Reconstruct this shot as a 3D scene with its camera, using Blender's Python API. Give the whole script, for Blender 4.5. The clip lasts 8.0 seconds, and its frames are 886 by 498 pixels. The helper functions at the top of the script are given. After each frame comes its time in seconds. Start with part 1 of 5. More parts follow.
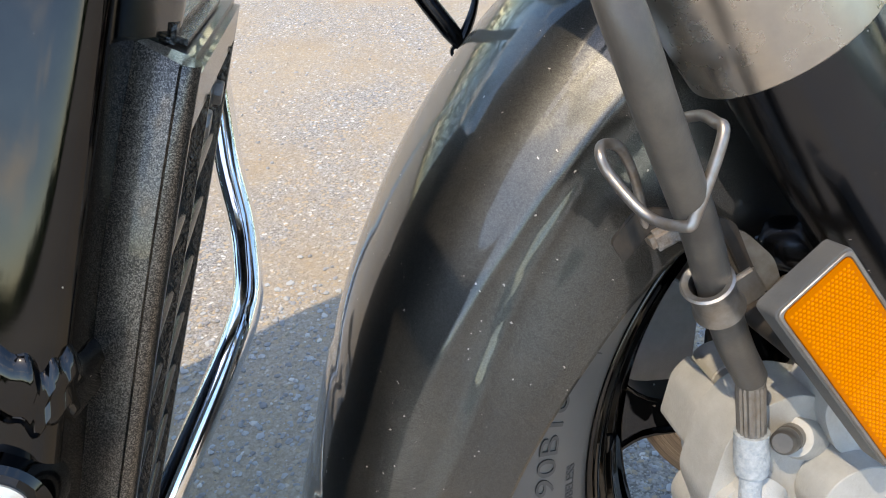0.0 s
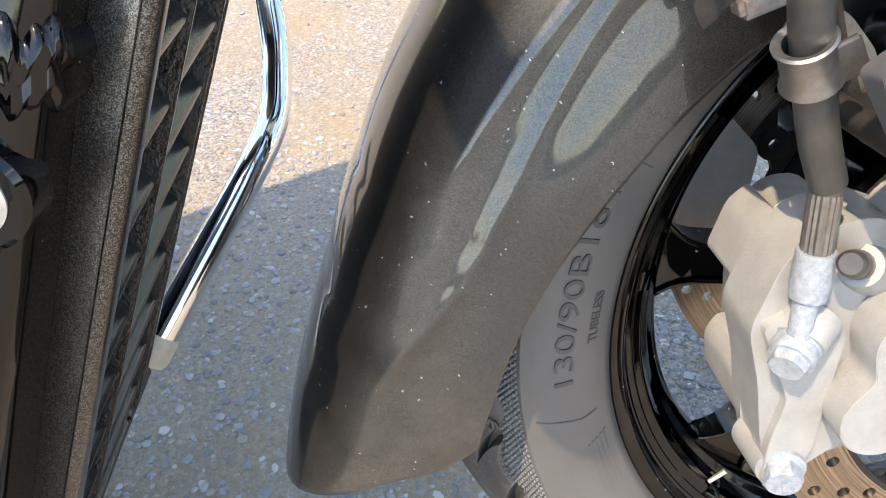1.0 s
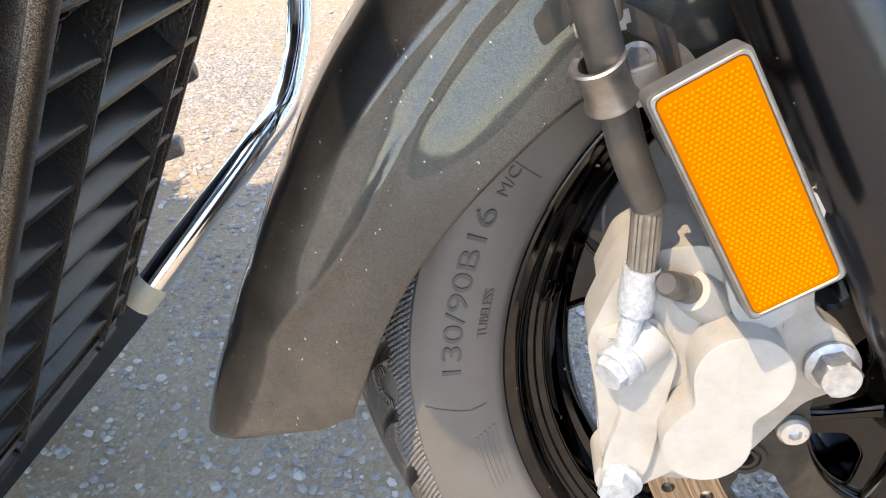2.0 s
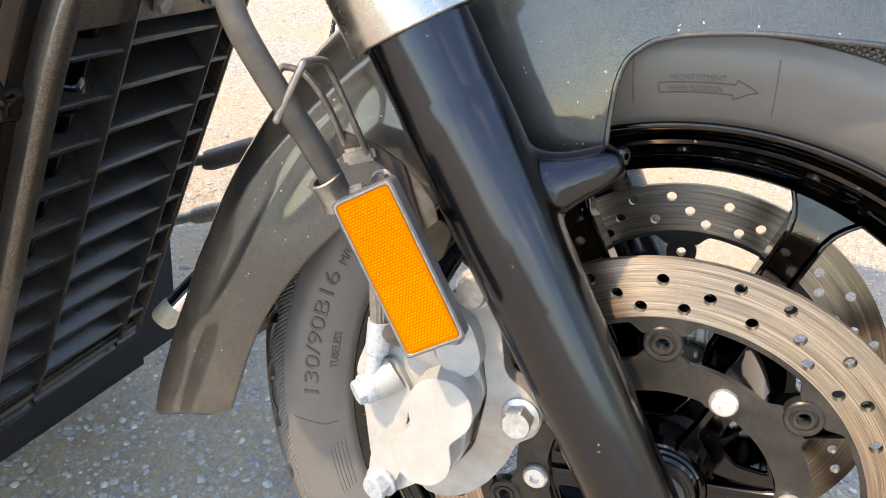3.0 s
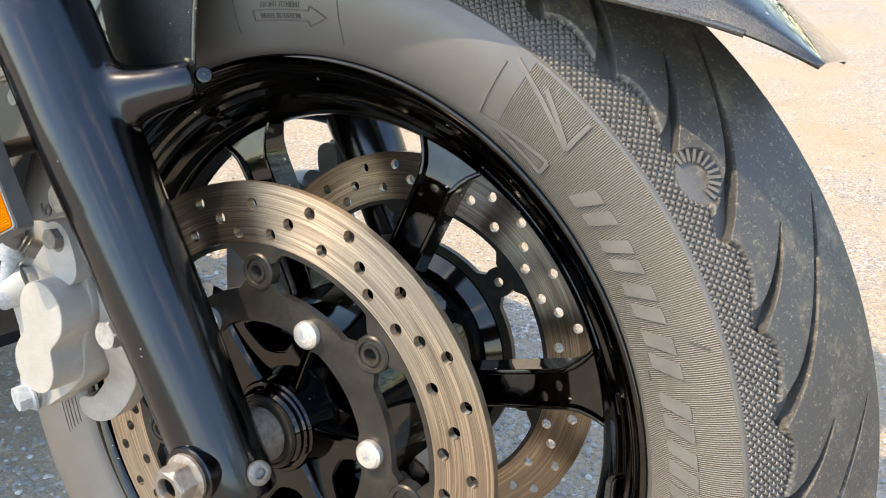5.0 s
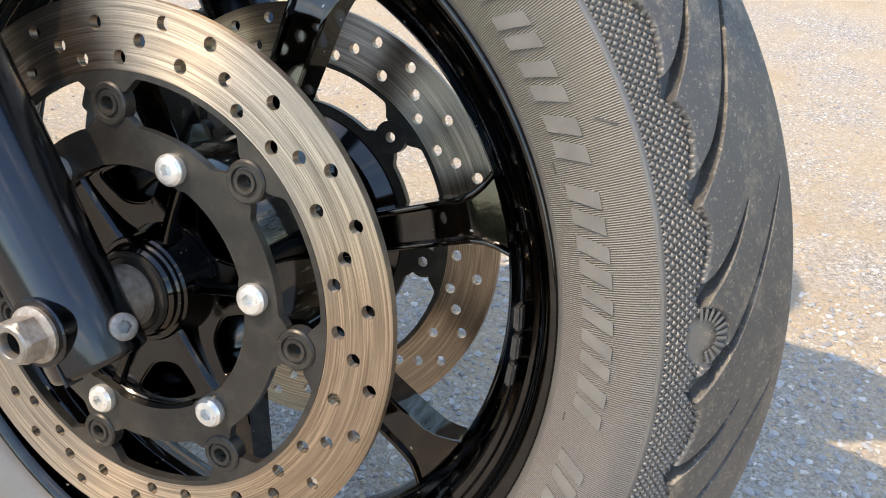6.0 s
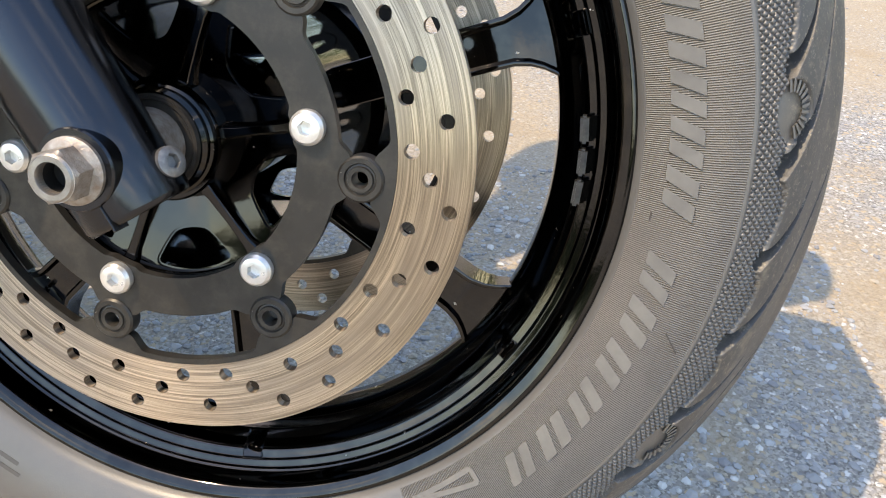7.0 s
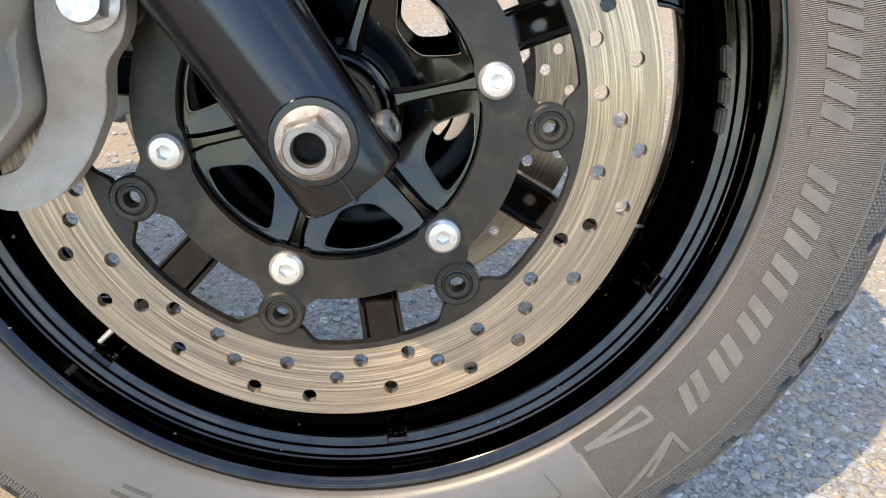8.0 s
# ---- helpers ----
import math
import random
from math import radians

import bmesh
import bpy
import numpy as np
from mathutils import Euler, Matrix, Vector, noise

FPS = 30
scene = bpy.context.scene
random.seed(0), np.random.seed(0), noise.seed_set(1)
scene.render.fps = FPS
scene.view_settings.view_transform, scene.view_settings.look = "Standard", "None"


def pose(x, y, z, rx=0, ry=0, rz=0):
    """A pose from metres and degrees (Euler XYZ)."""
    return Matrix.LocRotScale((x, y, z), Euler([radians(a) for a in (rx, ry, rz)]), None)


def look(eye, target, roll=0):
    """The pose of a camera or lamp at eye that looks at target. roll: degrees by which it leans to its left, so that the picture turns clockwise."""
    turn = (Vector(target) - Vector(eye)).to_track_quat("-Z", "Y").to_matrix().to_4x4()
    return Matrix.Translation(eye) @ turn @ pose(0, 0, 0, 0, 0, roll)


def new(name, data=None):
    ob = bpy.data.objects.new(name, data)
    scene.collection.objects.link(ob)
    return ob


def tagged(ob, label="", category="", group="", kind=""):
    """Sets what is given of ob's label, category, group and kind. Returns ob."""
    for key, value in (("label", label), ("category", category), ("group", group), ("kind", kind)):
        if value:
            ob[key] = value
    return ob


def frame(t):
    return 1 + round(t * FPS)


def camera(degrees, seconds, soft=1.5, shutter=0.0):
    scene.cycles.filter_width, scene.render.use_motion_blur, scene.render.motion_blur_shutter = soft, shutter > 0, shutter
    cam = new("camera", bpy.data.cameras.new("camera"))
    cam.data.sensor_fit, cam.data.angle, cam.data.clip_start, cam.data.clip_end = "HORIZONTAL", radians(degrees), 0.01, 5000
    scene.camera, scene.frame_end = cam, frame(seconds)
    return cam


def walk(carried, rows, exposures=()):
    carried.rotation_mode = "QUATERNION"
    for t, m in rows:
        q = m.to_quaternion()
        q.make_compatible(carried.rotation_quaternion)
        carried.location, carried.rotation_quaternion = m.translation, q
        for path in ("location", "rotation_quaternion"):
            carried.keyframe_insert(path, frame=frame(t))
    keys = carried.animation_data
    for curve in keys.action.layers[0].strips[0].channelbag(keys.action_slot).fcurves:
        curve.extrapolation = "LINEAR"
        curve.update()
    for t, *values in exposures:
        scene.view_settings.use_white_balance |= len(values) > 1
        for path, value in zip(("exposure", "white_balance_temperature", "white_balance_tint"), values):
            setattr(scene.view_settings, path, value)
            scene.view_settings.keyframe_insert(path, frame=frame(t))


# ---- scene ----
# Bike frame: x ahead, y to the machine's left, z up along the leaning wheel; its origin is the hub's centre in the right brake disc.
BIKE = pose(0, 0, 0.326, -12.383, -1.983, 0)
cam = camera(58.48, 8.0, soft=1.05)
PATH = [
    (0.0, -0.3004, -0.2989, 0.3159, -5.10, -23.14, -9.74),
    (0.5, -0.3087, -0.2882, 0.2718, -4.25, -26.81, -6.85),
    (1.0, -0.3092, -0.2893, 0.2516, -1.94, -29.33, -4.81),
    (1.2, -0.3054, -0.2922, 0.2491, -0.68, -29.77, -4.11),
    (2.3, -0.1560, -0.3503, 0.2511, 9.23, -25.97, 1.53),
    (2.5, -0.1137, -0.3798, 0.2751, 11.69, -24.67, 2.11),
    (3.0, -0.0088, -0.4180, 0.3030, 18.06, -21.56, 3.68),
    (3.5, 0.1028, -0.3929, 0.3095, 23.88, -19.01, 4.89),
    (4.0, 0.2047, -0.3436, 0.3046, 28.12, -17.61, 5.49),
    (4.2, 0.2309, -0.3352, 0.3004, 29.15, -17.40, 5.41),
    (5.3, 0.2821, -0.3235, 0.2278, 26.30, -16.66, 5.12),
    (5.5, 0.2831, -0.3229, 0.2162, 24.64, -17.25, 4.78),
    (6.0, 0.2841, -0.3044, 0.1594, 20.62, -17.81, 4.25),
    (6.5, 0.2514, -0.3086, 0.1151, 15.27, -17.98, 3.49),
    (7.0, 0.1908, -0.3338, 0.0729, 9.45, -18.39, 2.17),
    (7.5, 0.1133, -0.3502, 0.0561, 3.63, -18.60, -0.01),
    (8.0, 0.0399, -0.3494, 0.0524, -1.06, -18.50, -2.82),
]


def aimed(x, y, z, yaw, pitch, roll):
    """A camera pose in the bike frame, from the eye, the heading to the left of +y, the rise and the lean."""
    a, b = radians(yaw), radians(pitch)
    ahead = Vector((-math.sin(a) * math.cos(b), math.cos(a) * math.cos(b), math.sin(b)))
    level = Vector((math.cos(a), math.sin(a), 0))
    above = level.cross(ahead)
    c, s = math.cos(radians(roll)), math.sin(radians(roll))
    right, up = level * c + above * s, above * c - level * s
    m = Matrix((right, up, -ahead)).transposed().to_4x4()
    return Matrix.Translation((x, y, z)) @ m


walk(cam, [(t, BIKE @ aimed(*p)) for t, *p in PATH], [(0.0, 0.50, 7800, 10), (0.5, 0.74, 7850, 12), (1.0, 0.92, 8300, 14), (2.5, 1.05, 9150, 16), (4.0, 1.09, 9500, 13), (5.5, 0.78, 8800, 12), (8.0, 0.63, 8500, 12)])

# ---- light ----
SUN_WAY = Vector((0.444, 0.382, -1.0)).normalized()
world = bpy.data.worlds.new("sky")
scene.world = world
world.use_nodes = True
wn, wl = world.node_tree.nodes, world.node_tree.links
sky = wn.new("ShaderNodeTexSky")
sky.sky_type, sky.sun_disc = "NISHITA", False
sky.air_density, sky.dust_density, sky.ozone_density = 1.0, 0.5, 1.2
sky.sun_elevation = math.asin(-SUN_WAY.z)
sky.sun_rotation = math.atan2(-SUN_WAY.x, -SUN_WAY.y)
deep = wn.new("ShaderNodeHueSaturation")
deep.inputs["Saturation"].default_value = 1.16
wl.new(sky.outputs[0], deep.inputs["Color"])
# scattered fair-weather clouds
way = wn.new("ShaderNodeTexCoord")
flat = wn.new("ShaderNodeMapping")
flat.inputs["Scale"].default_value = (1.0, 1.0, 3.2)
wl.new(way.outputs["Generated"], flat.inputs["Vector"])
puff = wn.new("ShaderNodeTexNoise")
puff.inputs["Scale"].default_value, puff.inputs["Detail"].default_value, puff.inputs["Roughness"].default_value = 2.6, 7, 0.58
wl.new(flat.outputs[0], puff.inputs["Vector"])
cover = wn.new("ShaderNodeValToRGB")
cover.color_ramp.elements[0].position, cover.color_ramp.elements[1].position = 0.56, 0.69
wl.new(puff.outputs["Fac"], cover.inputs[0])
cloudy = wn.new("ShaderNodeMix")
cloudy.data_type = "RGBA"
cloudy.inputs[7].default_value = (7.6, 7.5, 7.3, 1)
wl.new(cover.outputs[0], cloudy.inputs[0])
wl.new(deep.outputs[0], cloudy.inputs[6])
wl.new(cloudy.outputs[2], wn["Background"].inputs[0])
wn["Background"].inputs[1].default_value = 0.33
sun = new("sun", bpy.data.lights.new("sun", "SUN"))
sun.data.energy, sun.data.angle, sun.data.color = 2.85, radians(0.53), (1.0, 0.89, 0.73)
sun.matrix_world = look((-3, -4, 6), Vector((-3, -4, 6)) + SUN_WAY)

# ---- materials ----
def node_set(name):
    m = bpy.data.materials.new(name)
    m.use_nodes = True
    return m, m.node_tree.nodes, m.node_tree.links, m.node_tree.nodes["Principled BSDF"]


def noise_node(n, l, co, scale, detail=4, rough=0.6):
    t = n.new("ShaderNodeTexNoise")
    t.inputs["Scale"].default_value, t.inputs["Detail"].default_value = scale, detail
    t.inputs["Roughness"].default_value = rough
    l.new(co, t.inputs["Vector"])
    return t.outputs["Fac"]


def ramp(n, l, fac, a, b, ca=(0, 0, 0, 1), cb=(1, 1, 1, 1)):
    r = n.new("ShaderNodeValToRGB")
    r.color_ramp.elements[0].position, r.color_ramp.elements[1].position = a, b
    r.color_ramp.elements[0].color, r.color_ramp.elements[1].color = ca, cb
    l.new(fac, r.inputs[0])
    return r.outputs[0]


def mixed(n, l, fac, a, b):
    x = n.new("ShaderNodeMix")
    x.data_type = "RGBA"
    for sock, v in ((x.inputs[0], fac), (x.inputs[6], a), (x.inputs[7], b)):
        if isinstance(v, (int, float)):
            sock.default_value = v
        elif isinstance(v, tuple):
            sock.default_value = (*v, 1)[:4]
        else:
            l.new(v, sock)
    return x.outputs[2]


def calc(n, l, op, a, b=0.0):
    x = n.new("ShaderNodeMath")
    x.operation = op
    for sock, v in zip(x.inputs, (a, b)):
        if isinstance(v, (int, float)):
            sock.default_value = v
        else:
            l.new(v, sock)
    return x.outputs[0]


def bumped(n, l, p, height, strength, distance, prev=None):
    b = n.new("ShaderNodeBump")
    b.inputs["Strength"].default_value, b.inputs["Distance"].default_value = strength, distance
    l.new(height, b.inputs["Height"])
    if prev is not None:
        l.new(prev, b.inputs["Normal"])
    l.new(b.outputs[0], p.inputs["Normal"])
    return b.outputs[0]


def specks(n, l, co, size, keep=0.8, scale=210):
    """A mask of dust specks of uneven size and outline."""
    rough = n.new("ShaderNodeTexNoise")
    rough.inputs["Scale"].default_value, rough.inputs["Detail"].default_value = 700, 2
    l.new(co, rough.inputs["Vector"])
    shift = n.new("ShaderNodeVectorMath")
    shift.operation = "SCALE"
    shift.inputs["Scale"].default_value = 0.0030
    l.new(rough.outputs["Color"], shift.inputs[0])
    add = n.new("ShaderNodeVectorMath")
    l.new(co, add.inputs[0])
    l.new(shift.outputs[0], add.inputs[1])
    v = n.new("ShaderNodeTexVoronoi")
    v.inputs["Scale"].default_value = scale
    l.new(add.outputs[0], v.inputs["Vector"])
    own = n.new("ShaderNodeSeparateColor")
    l.new(v.outputs["Color"], own.inputs[0])
    dot = calc(n, l, "LESS_THAN", v.outputs["Distance"], calc(n, l, "MULTIPLY", calc(n, l, "POWER", own.outputs[1], 4.0), size))
    return calc(n, l, "MULTIPLY", dot, calc(n, l, "GREATER_THAN", own.outputs[2], keep))


def surface(name, base, alt=None, scale=60, rough=(0.35, 0.5), metal=0.0, grain=500, bump=0.15, depth=0.0004, coat=0.0,
            dust=0.0, dust_tone=(0.42, 0.36, 0.28), dust_scale=35, spec=0.5, flecks=0.0):
    """A worn surface: two tones of the base, uneven gloss, fine relief, and dust in patches or flecks."""
    m, n, l, p = node_set(name)
    co = n.new("ShaderNodeTexCoord").outputs["Object"]
    broad, fine = noise_node(n, l, co, scale), noise_node(n, l, co, grain, 3)
    col = mixed(n, l, ramp(n, l, broad, 0.35, 0.68), base, alt or tuple(c * 0.8 for c in base))
    r = calc(n, l, "MULTIPLY_ADD", broad, rough[1] - rough[0])
    r.node.inputs[2].default_value = rough[0]
    if dust:
        patch = calc(n, l, "MULTIPLY", ramp(n, l, noise_node(n, l, co, dust_scale, 6, 0.7), 0.45, 0.75), dust)
        col = mixed(n, l, patch, col, dust_tone)
        r = calc(n, l, "ADD", r, calc(n, l, "MULTIPLY", patch, 0.4))
    if flecks:
        speck = specks(n, l, co, flecks)
        col = mixed(n, l, speck, col, (0.45, 0.43, 0.40))
        r = calc(n, l, "ADD", r, calc(n, l, "MULTIPLY", speck, 0.5))
    l.new(col, p.inputs["Base Color"])
    l.new(r, p.inputs["Roughness"])
    p.inputs["Metallic"].default_value = metal
    p.inputs["Coat Weight"].default_value, p.inputs["Coat Roughness"].default_value = coat, 0.04
    p.inputs["Specular IOR Level"].default_value = spec
    bumped(n, l, p, fine, bump, depth)
    return m


def flake_paint(name="charcoal_flake_paint", dark=(0.034, 0.035, 0.035), bright=(0.165, 0.168, 0.163), scale=6200, tip=0.06, coat=1.0, soil=1.0):
    """Metallic paint: bright flakes under a clear coat, with road dust that lies thicker towards the low tail."""
    m, n, l, p = node_set(name)
    co = n.new("ShaderNodeTexCoord").outputs["Object"]
    v = n.new("ShaderNodeTexVoronoi")
    v.inputs["Scale"].default_value = scale
    l.new(co, v.inputs["Vector"])
    sep = n.new("ShaderNodeSeparateColor")
    l.new(v.outputs["Color"], sep.inputs[0])
    flake = calc(n, l, "POWER", sep.outputs[0], 2.0)
    col = mixed(n, l, flake, dark, bright)
    place = n.new("ShaderNodeSeparateXYZ")
    l.new(co, place.inputs[0])
    low = ramp(n, l, calc(n, l, "MULTIPLY_ADD", place.outputs[2], -3.0), 0.0, 1.0)
    low.node.inputs[0].links[0].from_node.inputs[2].default_value = 0.30
    film = calc(n, l, "MULTIPLY", low, ramp(n, l, noise_node(n, l, co, 38, 8, 0.72), 0.30, 0.70))
    film = calc(n, l, "MULTIPLY", film, 0.50 * soil)
    patch = calc(n, l, "MULTIPLY", ramp(n, l, noise_node(n, l, co, 28, 7, 0.7), 0.50, 0.8), 0.10 * soil)
    dust = calc(n, l, "MAXIMUM", film, patch)
    col = mixed(n, l, dust, col, (0.33, 0.28, 0.225))
    spots = calc(n, l, "MULTIPLY", specks(n, l, co, 0.24, 0.70, 420), soil)
    col = mixed(n, l, spots, col, (0.42, 0.40, 0.37))
    dust = calc(n, l, "MAXIMUM", dust, spots)
    l.new(col, p.inputs["Base Color"])
    l.new(calc(n, l, "SUBTRACT", 0.95, calc(n, l, "MULTIPLY", dust, 0.92)), p.inputs["Metallic"])
    l.new(calc(n, l, "ADD", 0.42, calc(n, l, "MULTIPLY", dust, 0.5)), p.inputs["Roughness"])
    l.new(calc(n, l, "SUBTRACT", coat, calc(n, l, "MULTIPLY", dust, 0.8 * coat)), p.inputs["Coat Weight"])
    p.inputs["Coat IOR"].default_value = 1.5
    l.new(calc(n, l, "MULTIPLY_ADD", dust, 0.6), p.inputs["Coat Roughness"])
    p.inputs["Coat Roughness"].links[0].from_node.inputs[2].default_value = 0.025
    tilt = n.new("ShaderNodeNormalMap")
    soft = mixed(n, l, tip, (0.5, 0.5, 1.0), v.outputs["Color"])
    l.new(soft, tilt.inputs["Color"])
    tilt.inputs["Strength"].default_value = 0.6
    l.new(tilt.outputs[0], p.inputs["Normal"])
    return m


def ring_steel(name, base, rough=0.3):
    """Steel turned about the wheel's axle: fine rings of scoring."""
    m, n, l, p = node_set(name)
    co = n.new("ShaderNodeTexCoord").outputs["Object"]
    s = n.new("ShaderNodeSeparateXYZ")
    l.new(co, s.inputs[0])
    rad = calc(n, l, "SQRT", calc(n, l, "ADD", calc(n, l, "MULTIPLY", s.outputs[0], s.outputs[0]), calc(n, l, "MULTIPLY", s.outputs[2], s.outputs[2])))
    ang = calc(n, l, "ARCTAN2", s.outputs[2], s.outputs[0])
    cmb = n.new("ShaderNodeCombineXYZ")
    l.new(calc(n, l, "MULTIPLY", rad, 900.0), cmb.inputs[0])
    l.new(calc(n, l, "MULTIPLY", ang, 1.2), cmb.inputs[1])
    rings = noise_node(n, l, cmb.outputs[0], 1.0, 5, 0.75)
    cmb2 = n.new("ShaderNodeCombineXYZ")
    l.new(calc(n, l, "MULTIPLY", rad, 160.0), cmb2.inputs[0])
    l.new(calc(n, l, "MULTIPLY", ang, 0.8), cmb2.inputs[1])
    wide = noise_node(n, l, cmb2.outputs[0], 1.0, 3)
    col = mixed(n, l, ramp(n, l, rings, 0.42, 0.60), tuple(c * 0.38 for c in base), base)
    col = mixed(n, l, ramp(n, l, wide, 0.45, 0.75), col, (base[0] * 0.52, base[1] * 0.52, base[2] * 0.54))
    l.new(col, p.inputs["Base Color"])
    p.inputs["Metallic"].default_value = 0.95
    p.inputs["Anisotropic"].default_value = 0.9
    tan = n.new("ShaderNodeTangent")
    tan.direction_type, tan.axis = "RADIAL", "Y"
    p.inputs["Anisotropic Rotation"].default_value = 0.25
    l.new(tan.outputs[0], p.inputs["Tangent"])
    r = calc(n, l, "MULTIPLY_ADD", wide, 0.2)
    r.node.inputs[2].default_value = rough
    l.new(r, p.inputs["Roughness"])
    bumped(n, l, p, rings, 0.35, 0.0004)
    return m


def rubber():
    """Tyre rubber with fine radial ribs over the lettered stretch of the sidewall, and dust on the tread."""
    m, n, l, p = node_set("tyre_rubber")
    co = n.new("ShaderNodeTexCoord").outputs["Object"]
    s = n.new("ShaderNodeSeparateXYZ")
    l.new(co, s.inputs[0])
    rad = calc(n, l, "SQRT", calc(n, l, "ADD", calc(n, l, "MULTIPLY", s.outputs[0], s.outputs[0]), calc(n, l, "MULTIPLY", s.outputs[2], s.outputs[2])))
    ang = calc(n, l, "ARCTAN2", s.outputs[2], s.outputs[0])
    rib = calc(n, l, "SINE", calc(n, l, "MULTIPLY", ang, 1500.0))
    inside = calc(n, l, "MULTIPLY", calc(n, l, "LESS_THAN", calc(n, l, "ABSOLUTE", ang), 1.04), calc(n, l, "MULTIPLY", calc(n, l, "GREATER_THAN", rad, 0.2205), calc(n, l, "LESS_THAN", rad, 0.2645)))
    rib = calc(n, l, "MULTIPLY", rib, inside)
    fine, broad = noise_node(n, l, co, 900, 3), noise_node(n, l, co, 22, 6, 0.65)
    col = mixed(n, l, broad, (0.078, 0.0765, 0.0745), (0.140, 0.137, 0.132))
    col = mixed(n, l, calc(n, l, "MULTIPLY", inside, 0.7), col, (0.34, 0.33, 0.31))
    # shade in the gaps between the ribs, put into the colour as dark lines
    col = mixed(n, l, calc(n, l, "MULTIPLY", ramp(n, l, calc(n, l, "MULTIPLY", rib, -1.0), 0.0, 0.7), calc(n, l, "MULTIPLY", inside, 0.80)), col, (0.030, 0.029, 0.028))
    tread = ramp(n, l, rad, 0.2785, 0.2850)
    dirt = calc(n, l, "MULTIPLY", ramp(n, l, noise_node(n, l, co, 42, 9, 0.78), 0.52, 0.70), calc(n, l, "MULTIPLY", tread, 0.46))
    col = mixed(n, l, calc(n, l, "MULTIPLY", tread, 0.9), col, (0.046, 0.046, 0.047))
    col = mixed(n, l, dirt, col, (0.40, 0.33, 0.23))
    grit = calc(n, l, "MULTIPLY", ramp(n, l, noise_node(n, l, co, 420, 4, 0.8), 0.57, 0.66), calc(n, l, "MULTIPLY", tread, 0.40))
    col = mixed(n, l, grit, col, (0.50, 0.43, 0.32))
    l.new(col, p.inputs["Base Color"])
    p.inputs["Specular IOR Level"].default_value = 0.85
    r = calc(n, l, "MULTIPLY_ADD", broad, 0.16)
    r.node.inputs[2].default_value = 0.32
    l.new(calc(n, l, "ADD", r, calc(n, l, "MULTIPLY", tread, 0.14)), p.inputs["Roughness"])
    b = bumped(n, l, p, fine, 0.25, 0.0004)
    bumped(n, l, p, rib, 1.0, 0.0006, b)
    return m


def asphalt():
    """Worn chip-seal asphalt: grey, white and tan stones in a dark binder, with sandy patches."""
    m, n, l, p = node_set("worn_asphalt")
    co = n.new("ShaderNodeTexCoord").outputs["Object"]
    v = n.new("ShaderNodeTexVoronoi")
    v.inputs["Scale"].default_value = 145
    rough = n.new("ShaderNodeTexNoise")
    rough.inputs["Scale"].default_value, rough.inputs["Detail"].default_value = 130, 3
    l.new(co, rough.inputs["Vector"])
    shift = n.new("ShaderNodeVectorMath")
    shift.operation = "SCALE"
    shift.inputs["Scale"].default_value = 0.013
    l.new(rough.outputs["Color"], shift.inputs[0])
    uneven = n.new("ShaderNodeVectorMath")
    l.new(co, uneven.inputs[0])
    l.new(shift.outputs[0], uneven.inputs[1])
    l.new(uneven.outputs[0], v.inputs["Vector"])
    v2 = n.new("ShaderNodeTexVoronoi")
    v2.inputs["Scale"].default_value = 420
    l.new(co, v2.inputs["Vector"])
    sep = n.new("ShaderNodeSeparateColor")
    l.new(v.outputs["Color"], sep.inputs[0])
    tone = ramp(n, l, sep.outputs[0], 0.0, 1.0, (0.22, 0.22, 0.23, 1), (0.50, 0.495, 0.49, 1))
    tone = mixed(n, l, calc(n, l, "GREATER_THAN", sep.outputs[1], 0.90), tone, (0.75, 0.73, 0.70))
    tone = mixed(n, l, calc(n, l, "GREATER_THAN", sep.outputs[2], 0.82), tone, (0.48, 0.37, 0.25))
    gap = ramp(n, l, v.outputs["Distance"], 0.34, 0.58)
    col = mixed(n, l, gap, tone, (0.17, 0.165, 0.16))
    sep2 = n.new("ShaderNodeSeparateColor")
    l.new(v2.outputs["Color"], sep2.inputs[0])
    grit = ramp(n, l, sep2.outputs[0], 0.1, 0.95, (0.11, 0.107, 0.104, 1), (0.56, 0.53, 0.48, 1))
    col = mixed(n, l, calc(n, l, "MULTIPLY", gap, 0.7), col, grit)
    sand = ramp(n, l, noise_node(n, l, co, 1.7, 5, 0.6), 0.36, 0.56)
    sandy = calc(n, l, "MULTIPLY", sand, 0.68)
    speckle = noise_node(n, l, co, 160, 6, 0.8)
    col = mixed(n, l, sandy, col, mixed(n, l, ramp(n, l, speckle, 0.3, 0.7), (0.31, 0.23, 0.14), (0.50, 0.41, 0.295)))
    soil = calc(n, l, "MULTIPLY", ramp(n, l, noise_node(n, l, co, 3.3, 7, 0.7), 0.50, 0.66), 0.55)
    col = mixed(n, l, soil, col, mixed(n, l, speckle, (0.24, 0.165, 0.09), (0.44, 0.34, 0.22)))
    l.new(col, p.inputs["Base Color"])
    p.inputs["Roughness"].default_value = 0.82
    b = bumped(n, l, p, calc(n, l, "SUBTRACT", 1.0, v.outputs["Distance"]), 0.5, 0.003)
    bumped(n, l, p, noise_node(n, l, co, 700, 4, 0.7), 0.5, 0.001, b)
    return m


